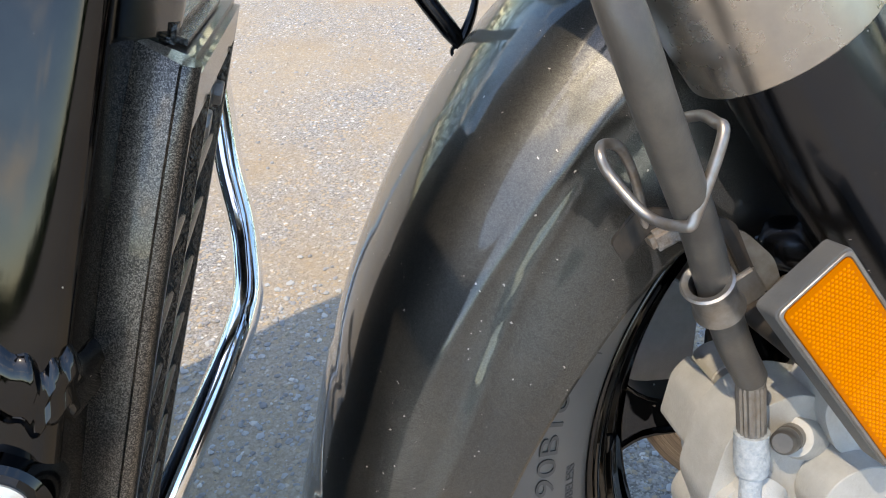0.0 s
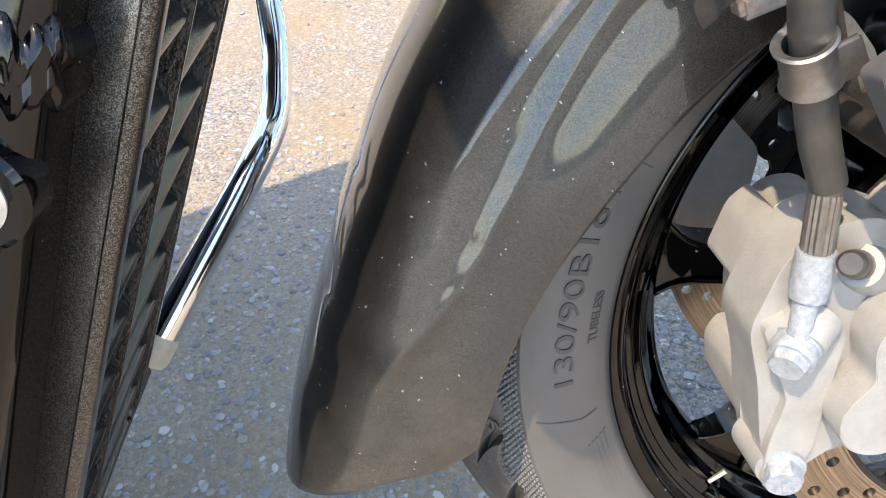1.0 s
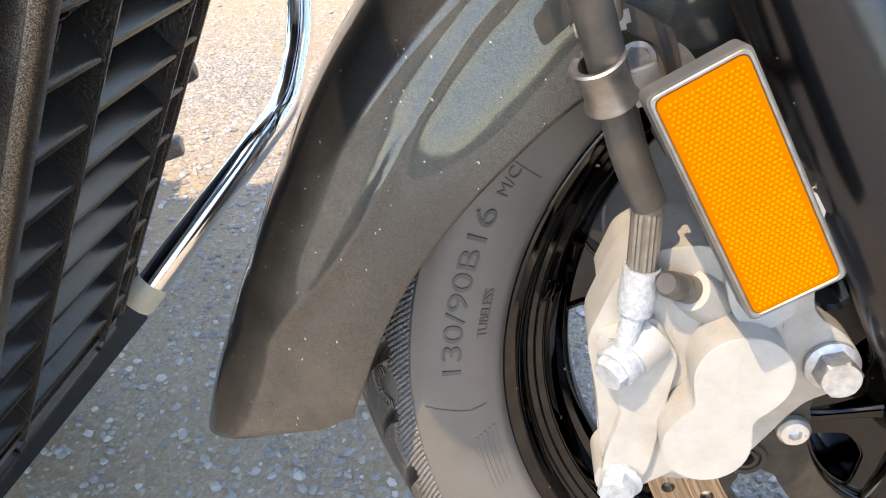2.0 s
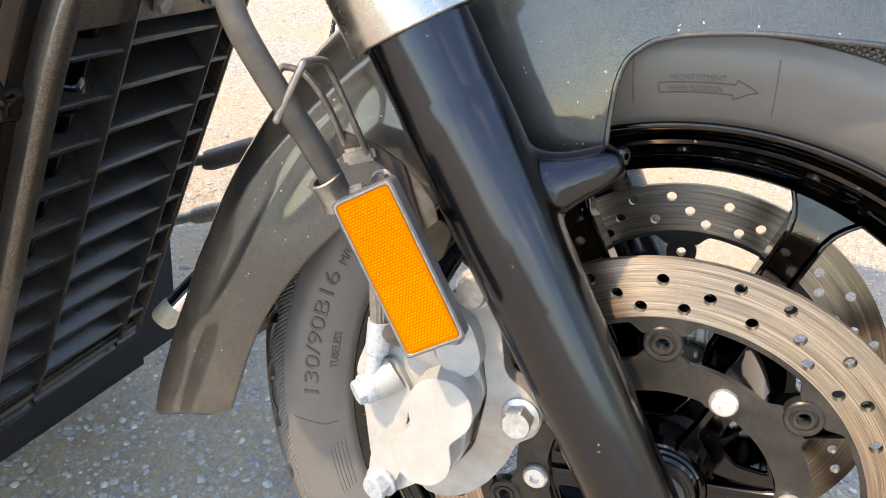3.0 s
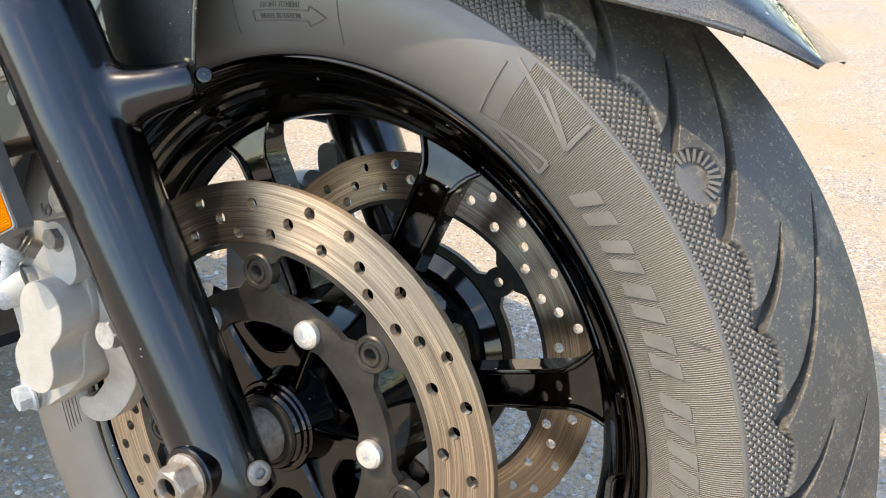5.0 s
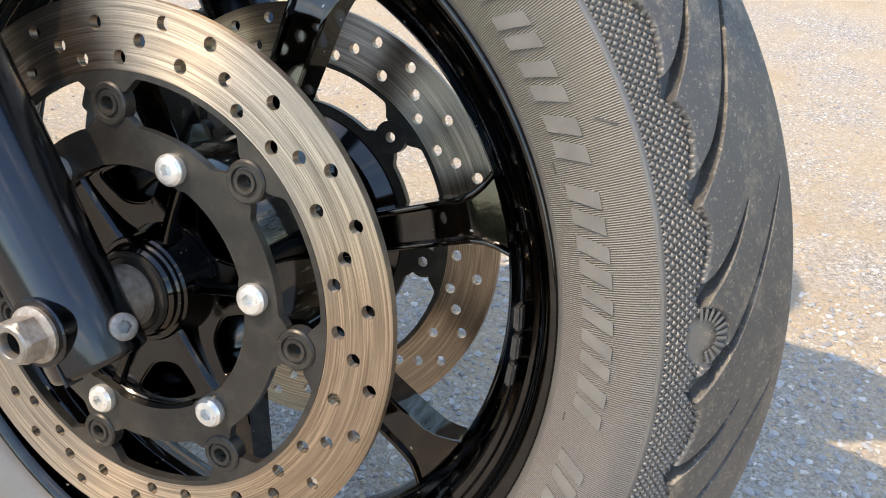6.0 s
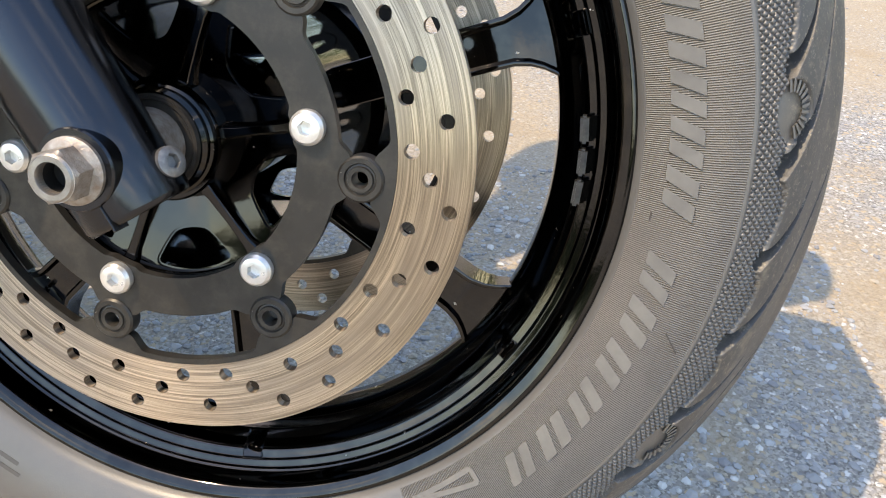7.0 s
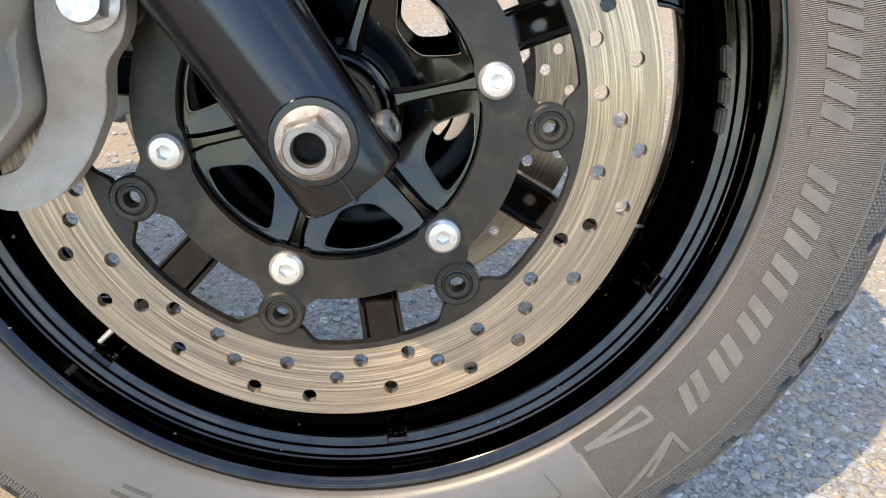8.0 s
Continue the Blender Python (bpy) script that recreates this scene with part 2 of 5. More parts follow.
def amber():
    """Amber reflector plastic; shading between its moulded prisms is painted in, lighter at their points."""
    m, n, l, p = node_set("amber_lens")
    co = n.new("ShaderNodeTexCoord").outputs["Object"]
    s = n.new("ShaderNodeSeparateXYZ")
    l.new(co, s.inputs[0])
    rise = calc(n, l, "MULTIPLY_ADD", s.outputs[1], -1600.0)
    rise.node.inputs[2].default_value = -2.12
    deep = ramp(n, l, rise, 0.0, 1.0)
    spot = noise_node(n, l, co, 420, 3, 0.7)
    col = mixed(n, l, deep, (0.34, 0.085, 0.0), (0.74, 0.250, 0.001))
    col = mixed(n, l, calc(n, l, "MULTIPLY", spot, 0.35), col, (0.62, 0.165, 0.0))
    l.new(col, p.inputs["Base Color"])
    p.inputs["Roughness"].default_value = 0.16
    p.inputs["Specular IOR Level"].default_value = 0.25
    p.inputs["Specular Tint"].default_value = (1.0, 0.62, 0.12, 1)
    return m


RUBBER, PAINT, ASPHALT, AMBER = rubber(), flake_paint(), asphalt(), amber()
COARSE_FLAKE = flake_paint("coarse_flake_black", (0.036, 0.035, 0.034), (0.23, 0.215, 0.20), 2800, 0.12, 0.5, 0.3)
DISC_STEEL = ring_steel("scored_disc_steel", (0.64, 0.52, 0.41), 0.24)
SLEEVE_STEEL = surface("brushed_sleeve_steel", (0.58, 0.56, 0.53), (0.50, 0.48, 0.46), 90, (0.22, 0.34), 1.0, 900, 0.08)
GLOSS_BLACK = surface("gloss_black_enamel", (0.042, 0.042, 0.044), (0.050, 0.050, 0.050), 30, (0.04, 0.11), 1.0, 300, 0.03, 0.0003, flecks=0.15)
RIM_BLACK = surface("dusty_rim_enamel", (0.044, 0.044, 0.046), (0.054, 0.054, 0.054), 30, (0.03, 0.10), 1.0, 300, 0.05, 0.0003, 0.0, 0.05, dust_scale=60, flecks=0.22)
SATIN_BLACK = surface("satin_black_paint", (0.046, 0.050, 0.060), (0.051, 0.055, 0.064), 30, (0.18, 0.25), 1.0, 700, 0.03, 0.0002, 0.2, 0.0, spec=0.8, flecks=0.15)
CARRIER_BLACK = surface("dark_anodised_carrier", (0.022, 0.021, 0.0195), (0.031, 0.029, 0.027), 50, (0.30, 0.46), 0.3, 800, 0.12, 0.0003, 0.0, 0.10, flecks=0.16)
PLASTIC = surface("textured_black_plastic", (0.010, 0.0095, 0.009), (0.015, 0.0145, 0.014), 25, (0.16, 0.26), 0.0, 420, 1.0, 0.0008, 0.0, 0.012, spec=0.8)
LOUVRE = surface("matt_black_louvre", (0.014, 0.014, 0.015), (0.019, 0.018, 0.017), 30, (0.16, 0.26), 0.0, 900, 0.10, 0.0004, 0.0, 0.02, spec=0.6)
BRACKET = surface("dark_bracket_steel", (0.030, 0.029, 0.028), (0.060, 0.048, 0.040), 120, (0.35, 0.55), 0.3, 800, 0.3, 0.0004)
CAST = surface("cast_silver_paint", (0.43, 0.43, 0.418), (0.365, 0.365, 0.353), 70, (0.30, 0.46), 0.15, 800, 0.4, 0.0008, 0.0, 0.30, (0.27, 0.25, 0.22), 55)
ZINC = surface("dull_zinc", (0.60, 0.61, 0.62), (0.42, 0.43, 0.45), 260, (0.28, 0.5), 0.85, 1200, 0.35, 0.0006)
CORRODED = surface("chalky_corroded_zinc", (0.46, 0.50, 0.54), (0.30, 0.35, 0.40), 350, (0.55, 0.75), 0.3, 900, 0.6, 0.001)
BOLT_STEEL = surface("bright_bolt_steel", (0.80, 0.80, 0.79), (0.68, 0.67, 0.65), 200, (0.22, 0.38), 0.7, 900, 0.15, 0.0003)
RUSTY = surface("rusted_steel", (0.25, 0.20, 0.165), (0.42, 0.40, 0.375), 180, (0.4, 0.6), 0.7, 700, 0.5, 0.0008)
WIRE_STEEL = surface("grey_wire_steel", (0.30, 0.30, 0.305), (0.24, 0.20, 0.17), 150, (0.3, 0.45), 0.8, 800, 0.2, 0.0003)
HOSE_RUBBER = surface("grey_black_hose_rubber", (0.055, 0.052, 0.050), (0.075, 0.070, 0.064), 50, (0.30, 0.42), 0.0, 900, 0.2, 0.0004, 0.0, 0.15)
CHROME = surface("chrome", (0.86, 0.87, 0.88), (0.82, 0.83, 0.84), 30, (0.03, 0.07), 1.0, 300, 0.02, 0.0002)
CRIMP = surface("bare_grey_steel", (0.34, 0.33, 0.32), (0.24, 0.22, 0.20), 140, (0.30, 0.45), 0.85, 900, 0.3, 0.0004, 0.0, 0.12)
BARE_CAST = surface("bare_bracket_casting", (0.44, 0.43, 0.41), (0.37, 0.355, 0.33), 80, (0.38, 0.55), 0.25, 800, 0.5, 0.0008, 0.0, 0.30, (0.27, 0.23, 0.18), 55)
HOUSING = surface("grey_reflector_housing", (0.075, 0.078, 0.082), (0.10, 0.10, 0.10), 60, (0.4, 0.55), 0.0, 900, 0.2, 0.0004, 0.0, 0.15)
# near-black colour for the shade deep in the axle nut's hole
BORE = surface("oily_dark_bore", (0.004, 0.004, 0.004), (0.007, 0.006, 0.006), 200, (0.6, 0.8), 0.0, 900, 0.2)
CAP = surface("cream_plastic_cap", (0.62, 0.57, 0.47), (0.52, 0.47, 0.38), 90, (0.4, 0.6), 0.0, 700, 0.2)
WEIGHT = surface("dark_weight_paint", (0.03, 0.03, 0.032), (0.06, 0.06, 0.06), 300, (0.25, 0.45), 0.4, 900, 0.3, 0.0005, flecks=0.15)
LEAD = surface("grey_weight_metal", (0.16, 0.16, 0.165), (0.26, 0.26, 0.26), 300, (0.3, 0.5), 0.7, 900, 0.3, 0.0005)
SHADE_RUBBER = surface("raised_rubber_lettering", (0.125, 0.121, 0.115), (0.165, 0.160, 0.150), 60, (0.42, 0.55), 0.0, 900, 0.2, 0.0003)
# darker than the tyre's rubber, to stand in for the marks' relief shadow
SHADED_MARK = surface("moulded_rubber_mark", (0.066, 0.064, 0.062), (0.088, 0.085, 0.081), 60, (0.5, 0.6), 0.0, 900, 0.2, 0.0003)


def chips():
    """Stone chips, each of its own grey, white, tan or bluish tone."""
    m, n, l, p = node_set("loose_road_stones")
    co = n.new("ShaderNodeTexCoord").outputs["Object"]
    own = n.new("ShaderNodeNewGeometry").outputs["Random Per Island"]
    c = n.new("ShaderNodeValToRGB")
    c.color_ramp.interpolation = "CONSTANT"
    tones = ((0.0, (0.25, 0.25, 0.26)), (0.16, (0.31, 0.315, 0.325)), (0.40, (0.37, 0.375, 0.385)), (0.62, (0.43, 0.37, 0.29)), (0.76, (0.45, 0.46, 0.47)), (0.94, (0.62, 0.61, 0.59)))
    for at, tone in tones:
        e = c.color_ramp.elements.new(at) if at else c.color_ramp.elements[0]
        e.color = (*tone, 1)
    l.new(own, c.inputs[0])
    dirt = noise_node(n, l, co, 300, 4, 0.7)
    l.new(mixed(n, l, calc(n, l, "MULTIPLY", dirt, 0.22), c.outputs[0], (0.30, 0.26, 0.21)), p.inputs["Base Color"])
    p.inputs["Roughness"].default_value = 0.75
    bumped(n, l, p, dirt, 0.5, 0.001)
    return m


STONE = chips()
LEAF = surface("wood_foliage", (0.035, 0.070, 0.016), (0.075, 0.115, 0.030), 0.6, (0.6, 0.8), 0.0, 3, 0.2)

# ---- building helpers ----
YC = 0.084            # the wheel's middle plane


def finish(name, mesh, material, parent=None, label="", crease=35):
    mesh.materials.append(material)
    mesh.shade_smooth()
    mesh.set_sharp_from_angle(angle=radians(crease))
    ob = new(name, mesh)
    ob.parent = parent
    if label:
        tagged(ob, label)
    return ob


def part(name, bm, material, parent=None, label="", crease=35):
    bmesh.ops.recalc_face_normals(bm, faces=bm.faces)
    mesh = bpy.data.meshes.new(name)
    bm.to_mesh(mesh)
    bm.free()
    return finish(name, mesh, material, parent, label, crease)


def again(ob, m, parent=None):
    """The same mesh once more, at another pose."""
    o = new(ob.name.split(".")[0], ob.data)
    o.parent = parent or ob.parent
    o.matrix_basis = m
    if "label" in ob:
        o["label"] = ob["label"]
    return o


def turn_y(degrees):
    """A turn about the axle, from x towards z."""
    return Matrix.Rotation(-radians(degrees), 4, "Y")


def polar(r, a, y):
    return Vector((r * math.cos(radians(a)), y, r * math.sin(radians(a))))


def skin(bm, rings, closed=True, around=True, caps=True):
    """Faces between rings of points; around: each ring closes; closed: the last ring joins the first."""
    rows = [[bm.verts.new(p) for p in ring] for ring in rings]
    pairs = list(zip(rows, rows[1:])) + ([(rows[-1], rows[0])] if closed else [])
    for a, b in pairs:
        k = len(a)
        for i in range(k if around else k - 1):
            j = (i + 1) % k
            bm.faces.new((a[i], a[j], b[j], b[i]))
    if caps and not closed:
        bm.faces.new(rows[0][::-1])
        bm.faces.new(rows[-1])
    return bm


def lathe(profile, segs=96, loop=True):
    """Points (radius, y) turned about the axle; loop: the profile is a closed outline."""
    rings = []
    for i in range(segs):
        c, s = math.cos(2 * math.pi * i / segs), math.sin(2 * math.pi * i / segs)
        rings.append([(r * c, y, r * s) for r, y in profile])
    return skin(bmesh.new(), rings, True, loop, False)


def basis(p, d):
    d = Vector(d).normalized()
    return Matrix.Translation(p) @ Vector((0, -1, 0)).rotation_difference(d).to_matrix().to_4x4()


def smooth_path(points, steps=8):
    """A rounded line through the points."""
    p = [Vector(q) for q in points]
    p = [2 * p[0] - p[1]] + p + [2 * p[-1] - p[-2]]
    out = []
    for i in range(1, len(p) - 2):
        for k in range(steps):
            t = k / steps
            a, b, c, d = p[i - 1], p[i], p[i + 1], p[i + 2]
            out.append(0.5 * (2 * b + (c - a) * t + (2 * a - 5 * b + 4 * c - d) * t * t + (3 * b - a - 3 * c + d) * t ** 3))
    return out + [p[-2]]


def tube(points, radii, segs=20, steps=8):
    """A round bar along a rounded line; radii: one, or one for each given point."""
    line = smooth_path(points, steps)
    if isinstance(radii, (int, float)):
        radii = [radii] * len(points)
    rad = np.interp(np.linspace(0, len(points) - 1, len(line)), range(len(points)), radii)
    rings, up = [], Vector((0.31, 0.2, 0.93))
    for i, p in enumerate(line):
        d = (line[min(i + 1, len(line) - 1)] - line[max(i - 1, 0)]).normalized()
        u = (up - d * up.dot(d)).normalized()
        v = d.cross(u)
        up = u
        rings.append([p + float(rad[i]) * (u * math.cos(a) + v * math.sin(a)) for a in np.linspace(0, 2 * math.pi, segs, False)])
    return skin(bmesh.new(), rings, False)


def plate(loops, y0, y1, bevel=0.0, segments=2):
    """A plate in the x-z plane with holes, from y0 to y1. loops: the outline, then the holes, as points (x, z)."""
    bm = bmesh.new()
    edges = []
    for loop in loops:
        vs = [bm.verts.new((x, y0, z)) for x, z in loop]
        edges += [bm.edges.new((vs[i], vs[(i + 1) % len(vs)])) for i in range(len(vs))]
    made = bmesh.ops.triangle_fill(bm, use_beauty=True, edges=edges)
    faces = [f for f in made["geom"] if isinstance(f, bmesh.types.BMFace)]
    grown = bmesh.ops.extrude_face_region(bm, geom=faces)
    for v in grown["geom"]:
        if isinstance(v, bmesh.types.BMVert):
            v.co.y = y1
    if bevel:
        bmesh.ops.recalc_face_normals(bm, faces=bm.faces)
        rim = [e for e in bm.edges if len(e.link_faces) == 2 and e.calc_face_angle(0) > 1.2 and abs(e.verts[0].co.y - e.verts[1].co.y) < 1e-6]
        bmesh.ops.bevel(bm, geom=rim, offset=bevel, segments=segments, affect="EDGES", clamp_overlap=True)
    return bm


def rounded(points, r=0.003, n=4):
    """An outline with its corners rounded."""
    out, k = [], len(points)
    for i in range(k):
        a, b, c = (Vector(points[(i + j) % k]) for j in (-1, 0, 1))
        u, v = (a - b), (c - b)
        q = min(r, u.length * 0.45, v.length * 0.45)
        p0, p1 = b + u.normalized() * q, b + v.normalized() * q
        for s in np.linspace(0, 1, n):
            out.append(tuple((1 - s) ** 2 * p0 + 2 * s * (1 - s) * b + s * s * p1))
    return out


def ring_points(r, n, cx=0.0, cz=0.0, phase=0.0):
    return [(cx + r * math.cos(phase + 2 * math.pi * i / n), cz + r * math.sin(phase + 2 * math.pi * i / n)) for i in range(n)]


def slab(size, bevel=0.002, segments=2):
    """A block with rounded edges, centred on its origin."""
    bm = bmesh.new()
    bmesh.ops.create_cube(bm, size=1, matrix=Matrix.Diagonal((*size, 1)))
    bmesh.ops.bevel(bm, geom=bm.edges[:], offset=bevel, segments=segments, affect="EDGES", clamp_overlap=True)
    return bm


def moved(bm, m):
    bmesh.ops.transform(bm, matrix=m, verts=bm.verts)
    return bm


def merged(*bms):
    """Several pieces of one part as one mesh."""
    out = bmesh.new()
    for b in bms:
        tmp = bpy.data.meshes.new("tmp")
        bmesh.ops.recalc_face_normals(b, faces=b.faces)
        b.to_mesh(tmp)
        b.free()
        out.from_mesh(tmp)
        bpy.data.meshes.remove(tmp)
    return out


def hexagon(a, r):
    return r * math.cos(math.pi / 6) / math.cos(a % (math.pi / 3) - math.pi / 6)


def socket_bolt(r, h, socket, dome=0.35):
    """A round-headed bolt along -y with a hexagon socket."""
    rings = []
    for rr, y, hexed in ((r * 0.96, 0, 0), (r, -h * 0.25, 0), (r * 0.97, -h * (1 - dome), 0), (r * 0.8, -h * 0.93, 0), (r * 0.58, -h, 0), (socket * 1.06, -h, 1), (socket, -h * 0.92, 1), (socket, -h * 0.35, 1), (0.0004, -h * 0.3, 1)):
        rings.append([((hexagon(a, rr) if hexed else rr) * math.cos(a), y, (hexagon(a, rr) if hexed else rr) * math.sin(a)) for a in np.linspace(0, 2 * math.pi, 36, False)])
    return skin(bmesh.new(), rings, False)


def hex_bolt(r, h, flange=1.25, bore=0.0):
    """A hexagon head along -y on a washer flange; bore: the radius of a hole down its middle."""
    rows = [(r * flange, 0, 0), (r * flange, -h * 0.16, 0), (r * 1.02, -h * 0.24, 0), (r, -h * 0.26, 1), (r, -h * 0.9, 1), (r * 0.86, -h, 0)]
    rows += [(bore * 1.1, -h, 0), (bore, -h * 0.95, 0), (bore, -h * 0.1, 0), (0.0004, -h * 0.1, 0)] if bore else [(r * 0.5, -h * 0.985, 0), (0.0004, -h * 0.97, 0)]
    rings = [[((hexagon(a, rr) if hx else rr) * math.cos(a), y, (hexagon(a, rr) if hx else rr) * math.sin(a)) for a in np.linspace(0, 2 * math.pi, 36, False)] for rr, y, hx in rows]
    return skin(bmesh.new(), rings, False)


# ---- ground ----
def build_ground():
    bm = bmesh.new()
    line = [-400, -60, -12, -4, -2, -1, 0, 1, 2, 4, 12, 60, 400]
    rows = [[bm.verts.new((x, y, 0)) for x in line] for y in line]
    for a, b in zip(rows, rows[1:]):
        for i in range(len(line) - 1):
            bm.faces.new((a[i], a[i + 1], b[i + 1], b[i]))
    ob = part("ground", bm, ASPHALT)
    tagged(ob, "worn grey asphalt with pale stones and sandy patches", "ground", kind="structure")
    rng = np.random.default_rng(4)
    base = bmesh.new()
    bmesh.ops.create_icosphere(base, subdivisions=1, radius=1)
    bv = np.array([v.co for v in base.verts])
    bf = np.array([[v.index for v in f.verts] for f in base.faces])
    base.free()
    verts, faces = [], []
    for k in range(18000):
        x, y = (rng.uniform(-1.0, 0.5), rng.uniform(0.0, 0.72)) if k % 5 else (rng.uniform(-1.3, 1.3), rng.uniform(0.5, 1.9))
        size = 0.0014 + 0.0042 * rng.random() ** 2.6
        v = bv * rng.uniform(0.7, 1.2, (len(bv), 1)) * size * rng.uniform(0.7, 1.25, 3)
        v[:, 2] = v[:, 2] * 0.5 + size * 0.12
        a = rng.uniform(0, 6.28)
        v[:, :2] = v[:, :2] @ np.array([[math.cos(a), -math.sin(a)], [math.sin(a), math.cos(a)]])
        faces.append(bf + len(bv) * k)
        verts.append(v + (x, y, 0))
    mesh = bpy.data.meshes.new("loose_stones")
    mesh.from_pydata(np.concatenate(verts).tolist(), [], np.concatenate(faces).tolist())
    mesh.materials.append(STONE)
    tagged(new("loose_stones", mesh), "grey and tan stone chips on the asphalt", "gravel", kind="stuff")


build_ground()

# ---- motorcycle ----
bike = new("motorcycle")
bike.matrix_world = BIKE
tagged(bike, "parked black and charcoal cruiser motorcycle leaning on its stand", "motorcycle")

# tyre: (radius, y) from the bead over the sidewall to the crown
WALL = [(0.2160, 0.0365), (0.2180, 0.0320), (0.2215, 0.0285), (0.2300, 0.0240), (0.2400, 0.0205), (0.2500, 0.0188), (0.2580, 0.0188), (0.2655, 0.0205), (0.2720, 0.0238), (0.2800, 0.0292), (0.2880, 0.0365), (0.2960, 0.0465), (0.3030, 0.0575), (0.3090, 0.0685), (0.3140, 0.0765), (0.3168, 0.0840)]
wall_r, wall_y = np.array(WALL).T


def wall_at(r):
    return float(np.interp(r, wall_r, wall_y))


def on_wall(r, a, lift=0.0):
    """A point on the right sidewall, lifted towards the outside."""
    return polar(r, a, wall_at(r) - lift)


def build_tyre():
    arc = np.r_[0, np.cumsum(np.hypot(np.diff(wall_r), np.diff(wall_y)))]
    s = np.r_[np.linspace(0, arc[7], 22), np.linspace(arc[7], arc[10], 64)[1:], np.linspace(arc[10], arc[-1], 116)[1:]]
    fine = np.linspace(0, arc[-1], 400)
    fr, fy = np.interp(fine, arc, wall_r), np.interp(fine, arc, wall_y)
    for _ in range(3):
        kern = np.ones(19) / 19
        fr[9:-9], fy[9:-9] = np.convolve(fr, kern, "valid"), np.convolve(fy, kern, "valid")
    r0, y0 = np.interp(s, fine, fr), np.interp(s, fine, fy)
    nr, ny = -np.gradient(y0), np.gradient(r0)
    nr, ny = -nr / np.hypot(nr, ny), -ny / np.hypot(nr, ny)
    N = 4320
    th = np.linspace(0, 2 * np.pi, N, False)[:, None]
    deg = np.degrees(th)
    R, S = r0[None, :], s[None, :]
    period = 9.0
    q = deg / period
    frac = q - np.floor(q)
    edge = 0.2782 + 0.0058 * np.sin(np.pi * frac ** 1.6) ** 0.7
    tread = np.clip((R - edge) / 0.0012, 0, 1)
    h = 0.0014 * tread * np.clip((0.304 - R) / 0.012, 0, 1)
    h = h - 0.0013 * np.exp(-((R - edge + 0.0004) / 0.0006) ** 2)
    band = (R > 0.2672) * (1 - tread)
    u, w = np.round(0.274 * 2 * np.pi / 0.0038) * th / 2, S / 0.0037 * np.pi
    cell = np.clip(np.minimum(np.abs(np.sin(u + w)), np.abs(np.sin(u - w))) * 1.5, 0, 1)
    h = h + band * 0.0016 * (cell - 0.6)
    h = h + 0.0007 * np.exp(-((R - 0.2657) / 0.0008) ** 2) + 0.0006 * np.exp(-((R - 0.2203) / 0.0007) ** 2)
    s0 = np.interp(0.2785, wall_r, arc)
    for shift in (-3, -2, -1, 0, 1):
        idx = np.floor(q) + shift
        even = idx % 2 == 0
        long, sweep = np.where(even, 0.060, 0.033), np.where(even, 17.5, 7.6)
        t = np.clip((S - s0) / long, 0, 1)
        centre = idx * period + sweep * t ** 1.3
        half = (0.0036 + 0.0022 * np.clip(1 - t * 4, 0, 1)) * (1 - t) ** 0.6 * np.clip((S - s0) / 0.002, 0, 1)
        half = half * np.sqrt(1 + (sweep * 1.3 * np.pi / 180 * 0.29 / long * t ** 0.3) ** 2)
        dist = np.abs(deg - centre) * np.pi / 180 * R
        h = h - 0.0080 * np.clip((half - dist) / 0.0013, 0, 1) * (R > 0.2775)
    off = (deg - 41.4 + 18) % 36 - 18
    oval = np.clip((1 - ((R - 0.2832) / 0.0082) ** 2 - (np.radians(off) * 0.2832 / 0.0140) ** 2) / 0.15, 0, 1)
    h = h * (1 - oval) - 0.0006 * oval
    RR = R + nr[None, :] * h
    YY = y0[None, :] + ny[None, :] * h
    near = np.stack([RR * np.cos(th), YY + 0 * th, RR * np.sin(th)], -1)
    k = len(s)
    cr, cy = wall_r[::-1][1:], 2 * YC - wall_y[::-1][1:]
    far = np.stack([cr[None, :] * np.cos(th), cy[None, :] + 0 * th, cr[None, :] * np.sin(th)], -1)
    v = np.concatenate([near, far], 1)
    M = v.shape[1]
    i, j = np.meshgrid(np.arange(N), np.arange(M - 1), indexing="ij")
    a = i * M + j
    b = ((i + 1) % N) * M + j
    f = np.stack([a, a + 1, b + 1, b], -1).reshape(-1, 4)
    mesh = bpy.data.meshes.new("tyre")
    mesh.from_pydata(v.reshape(-1, 3).tolist(), [], f.tolist())
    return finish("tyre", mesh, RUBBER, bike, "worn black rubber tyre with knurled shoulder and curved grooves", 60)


tyre = build_tyre()


def strip(points, width, lift=0.0006, steps=10):
    """A raised moulded line on the sidewall through points (radius, angle)."""
    bm = bmesh.new()
    flat = [Vector((r, -radians(a) * 0.24)) for r, a in points]
    line = []
    for p, q in zip(flat, flat[1:]):
        line += [p.lerp(q, k / steps) for k in range(steps)]
    line.append(flat[-1])
    rows = []
    for i, p in enumerate(line):
        d = (line[min(i + 1, len(line) - 1)] - line[max(i - 1, 0)]).normalized()
        n = Vector((-d.y, d.x)) * width / 2
        ring = []
        for q, up in ((p - n, -0.0005), (p - n, lift), (p + n, lift), (p + n, -0.0005)):
            ring.append(on_wall(q.x, -math.degrees(q.y / 0.24), up))
        rows.append(ring)
    return skin(bm, rows, False)


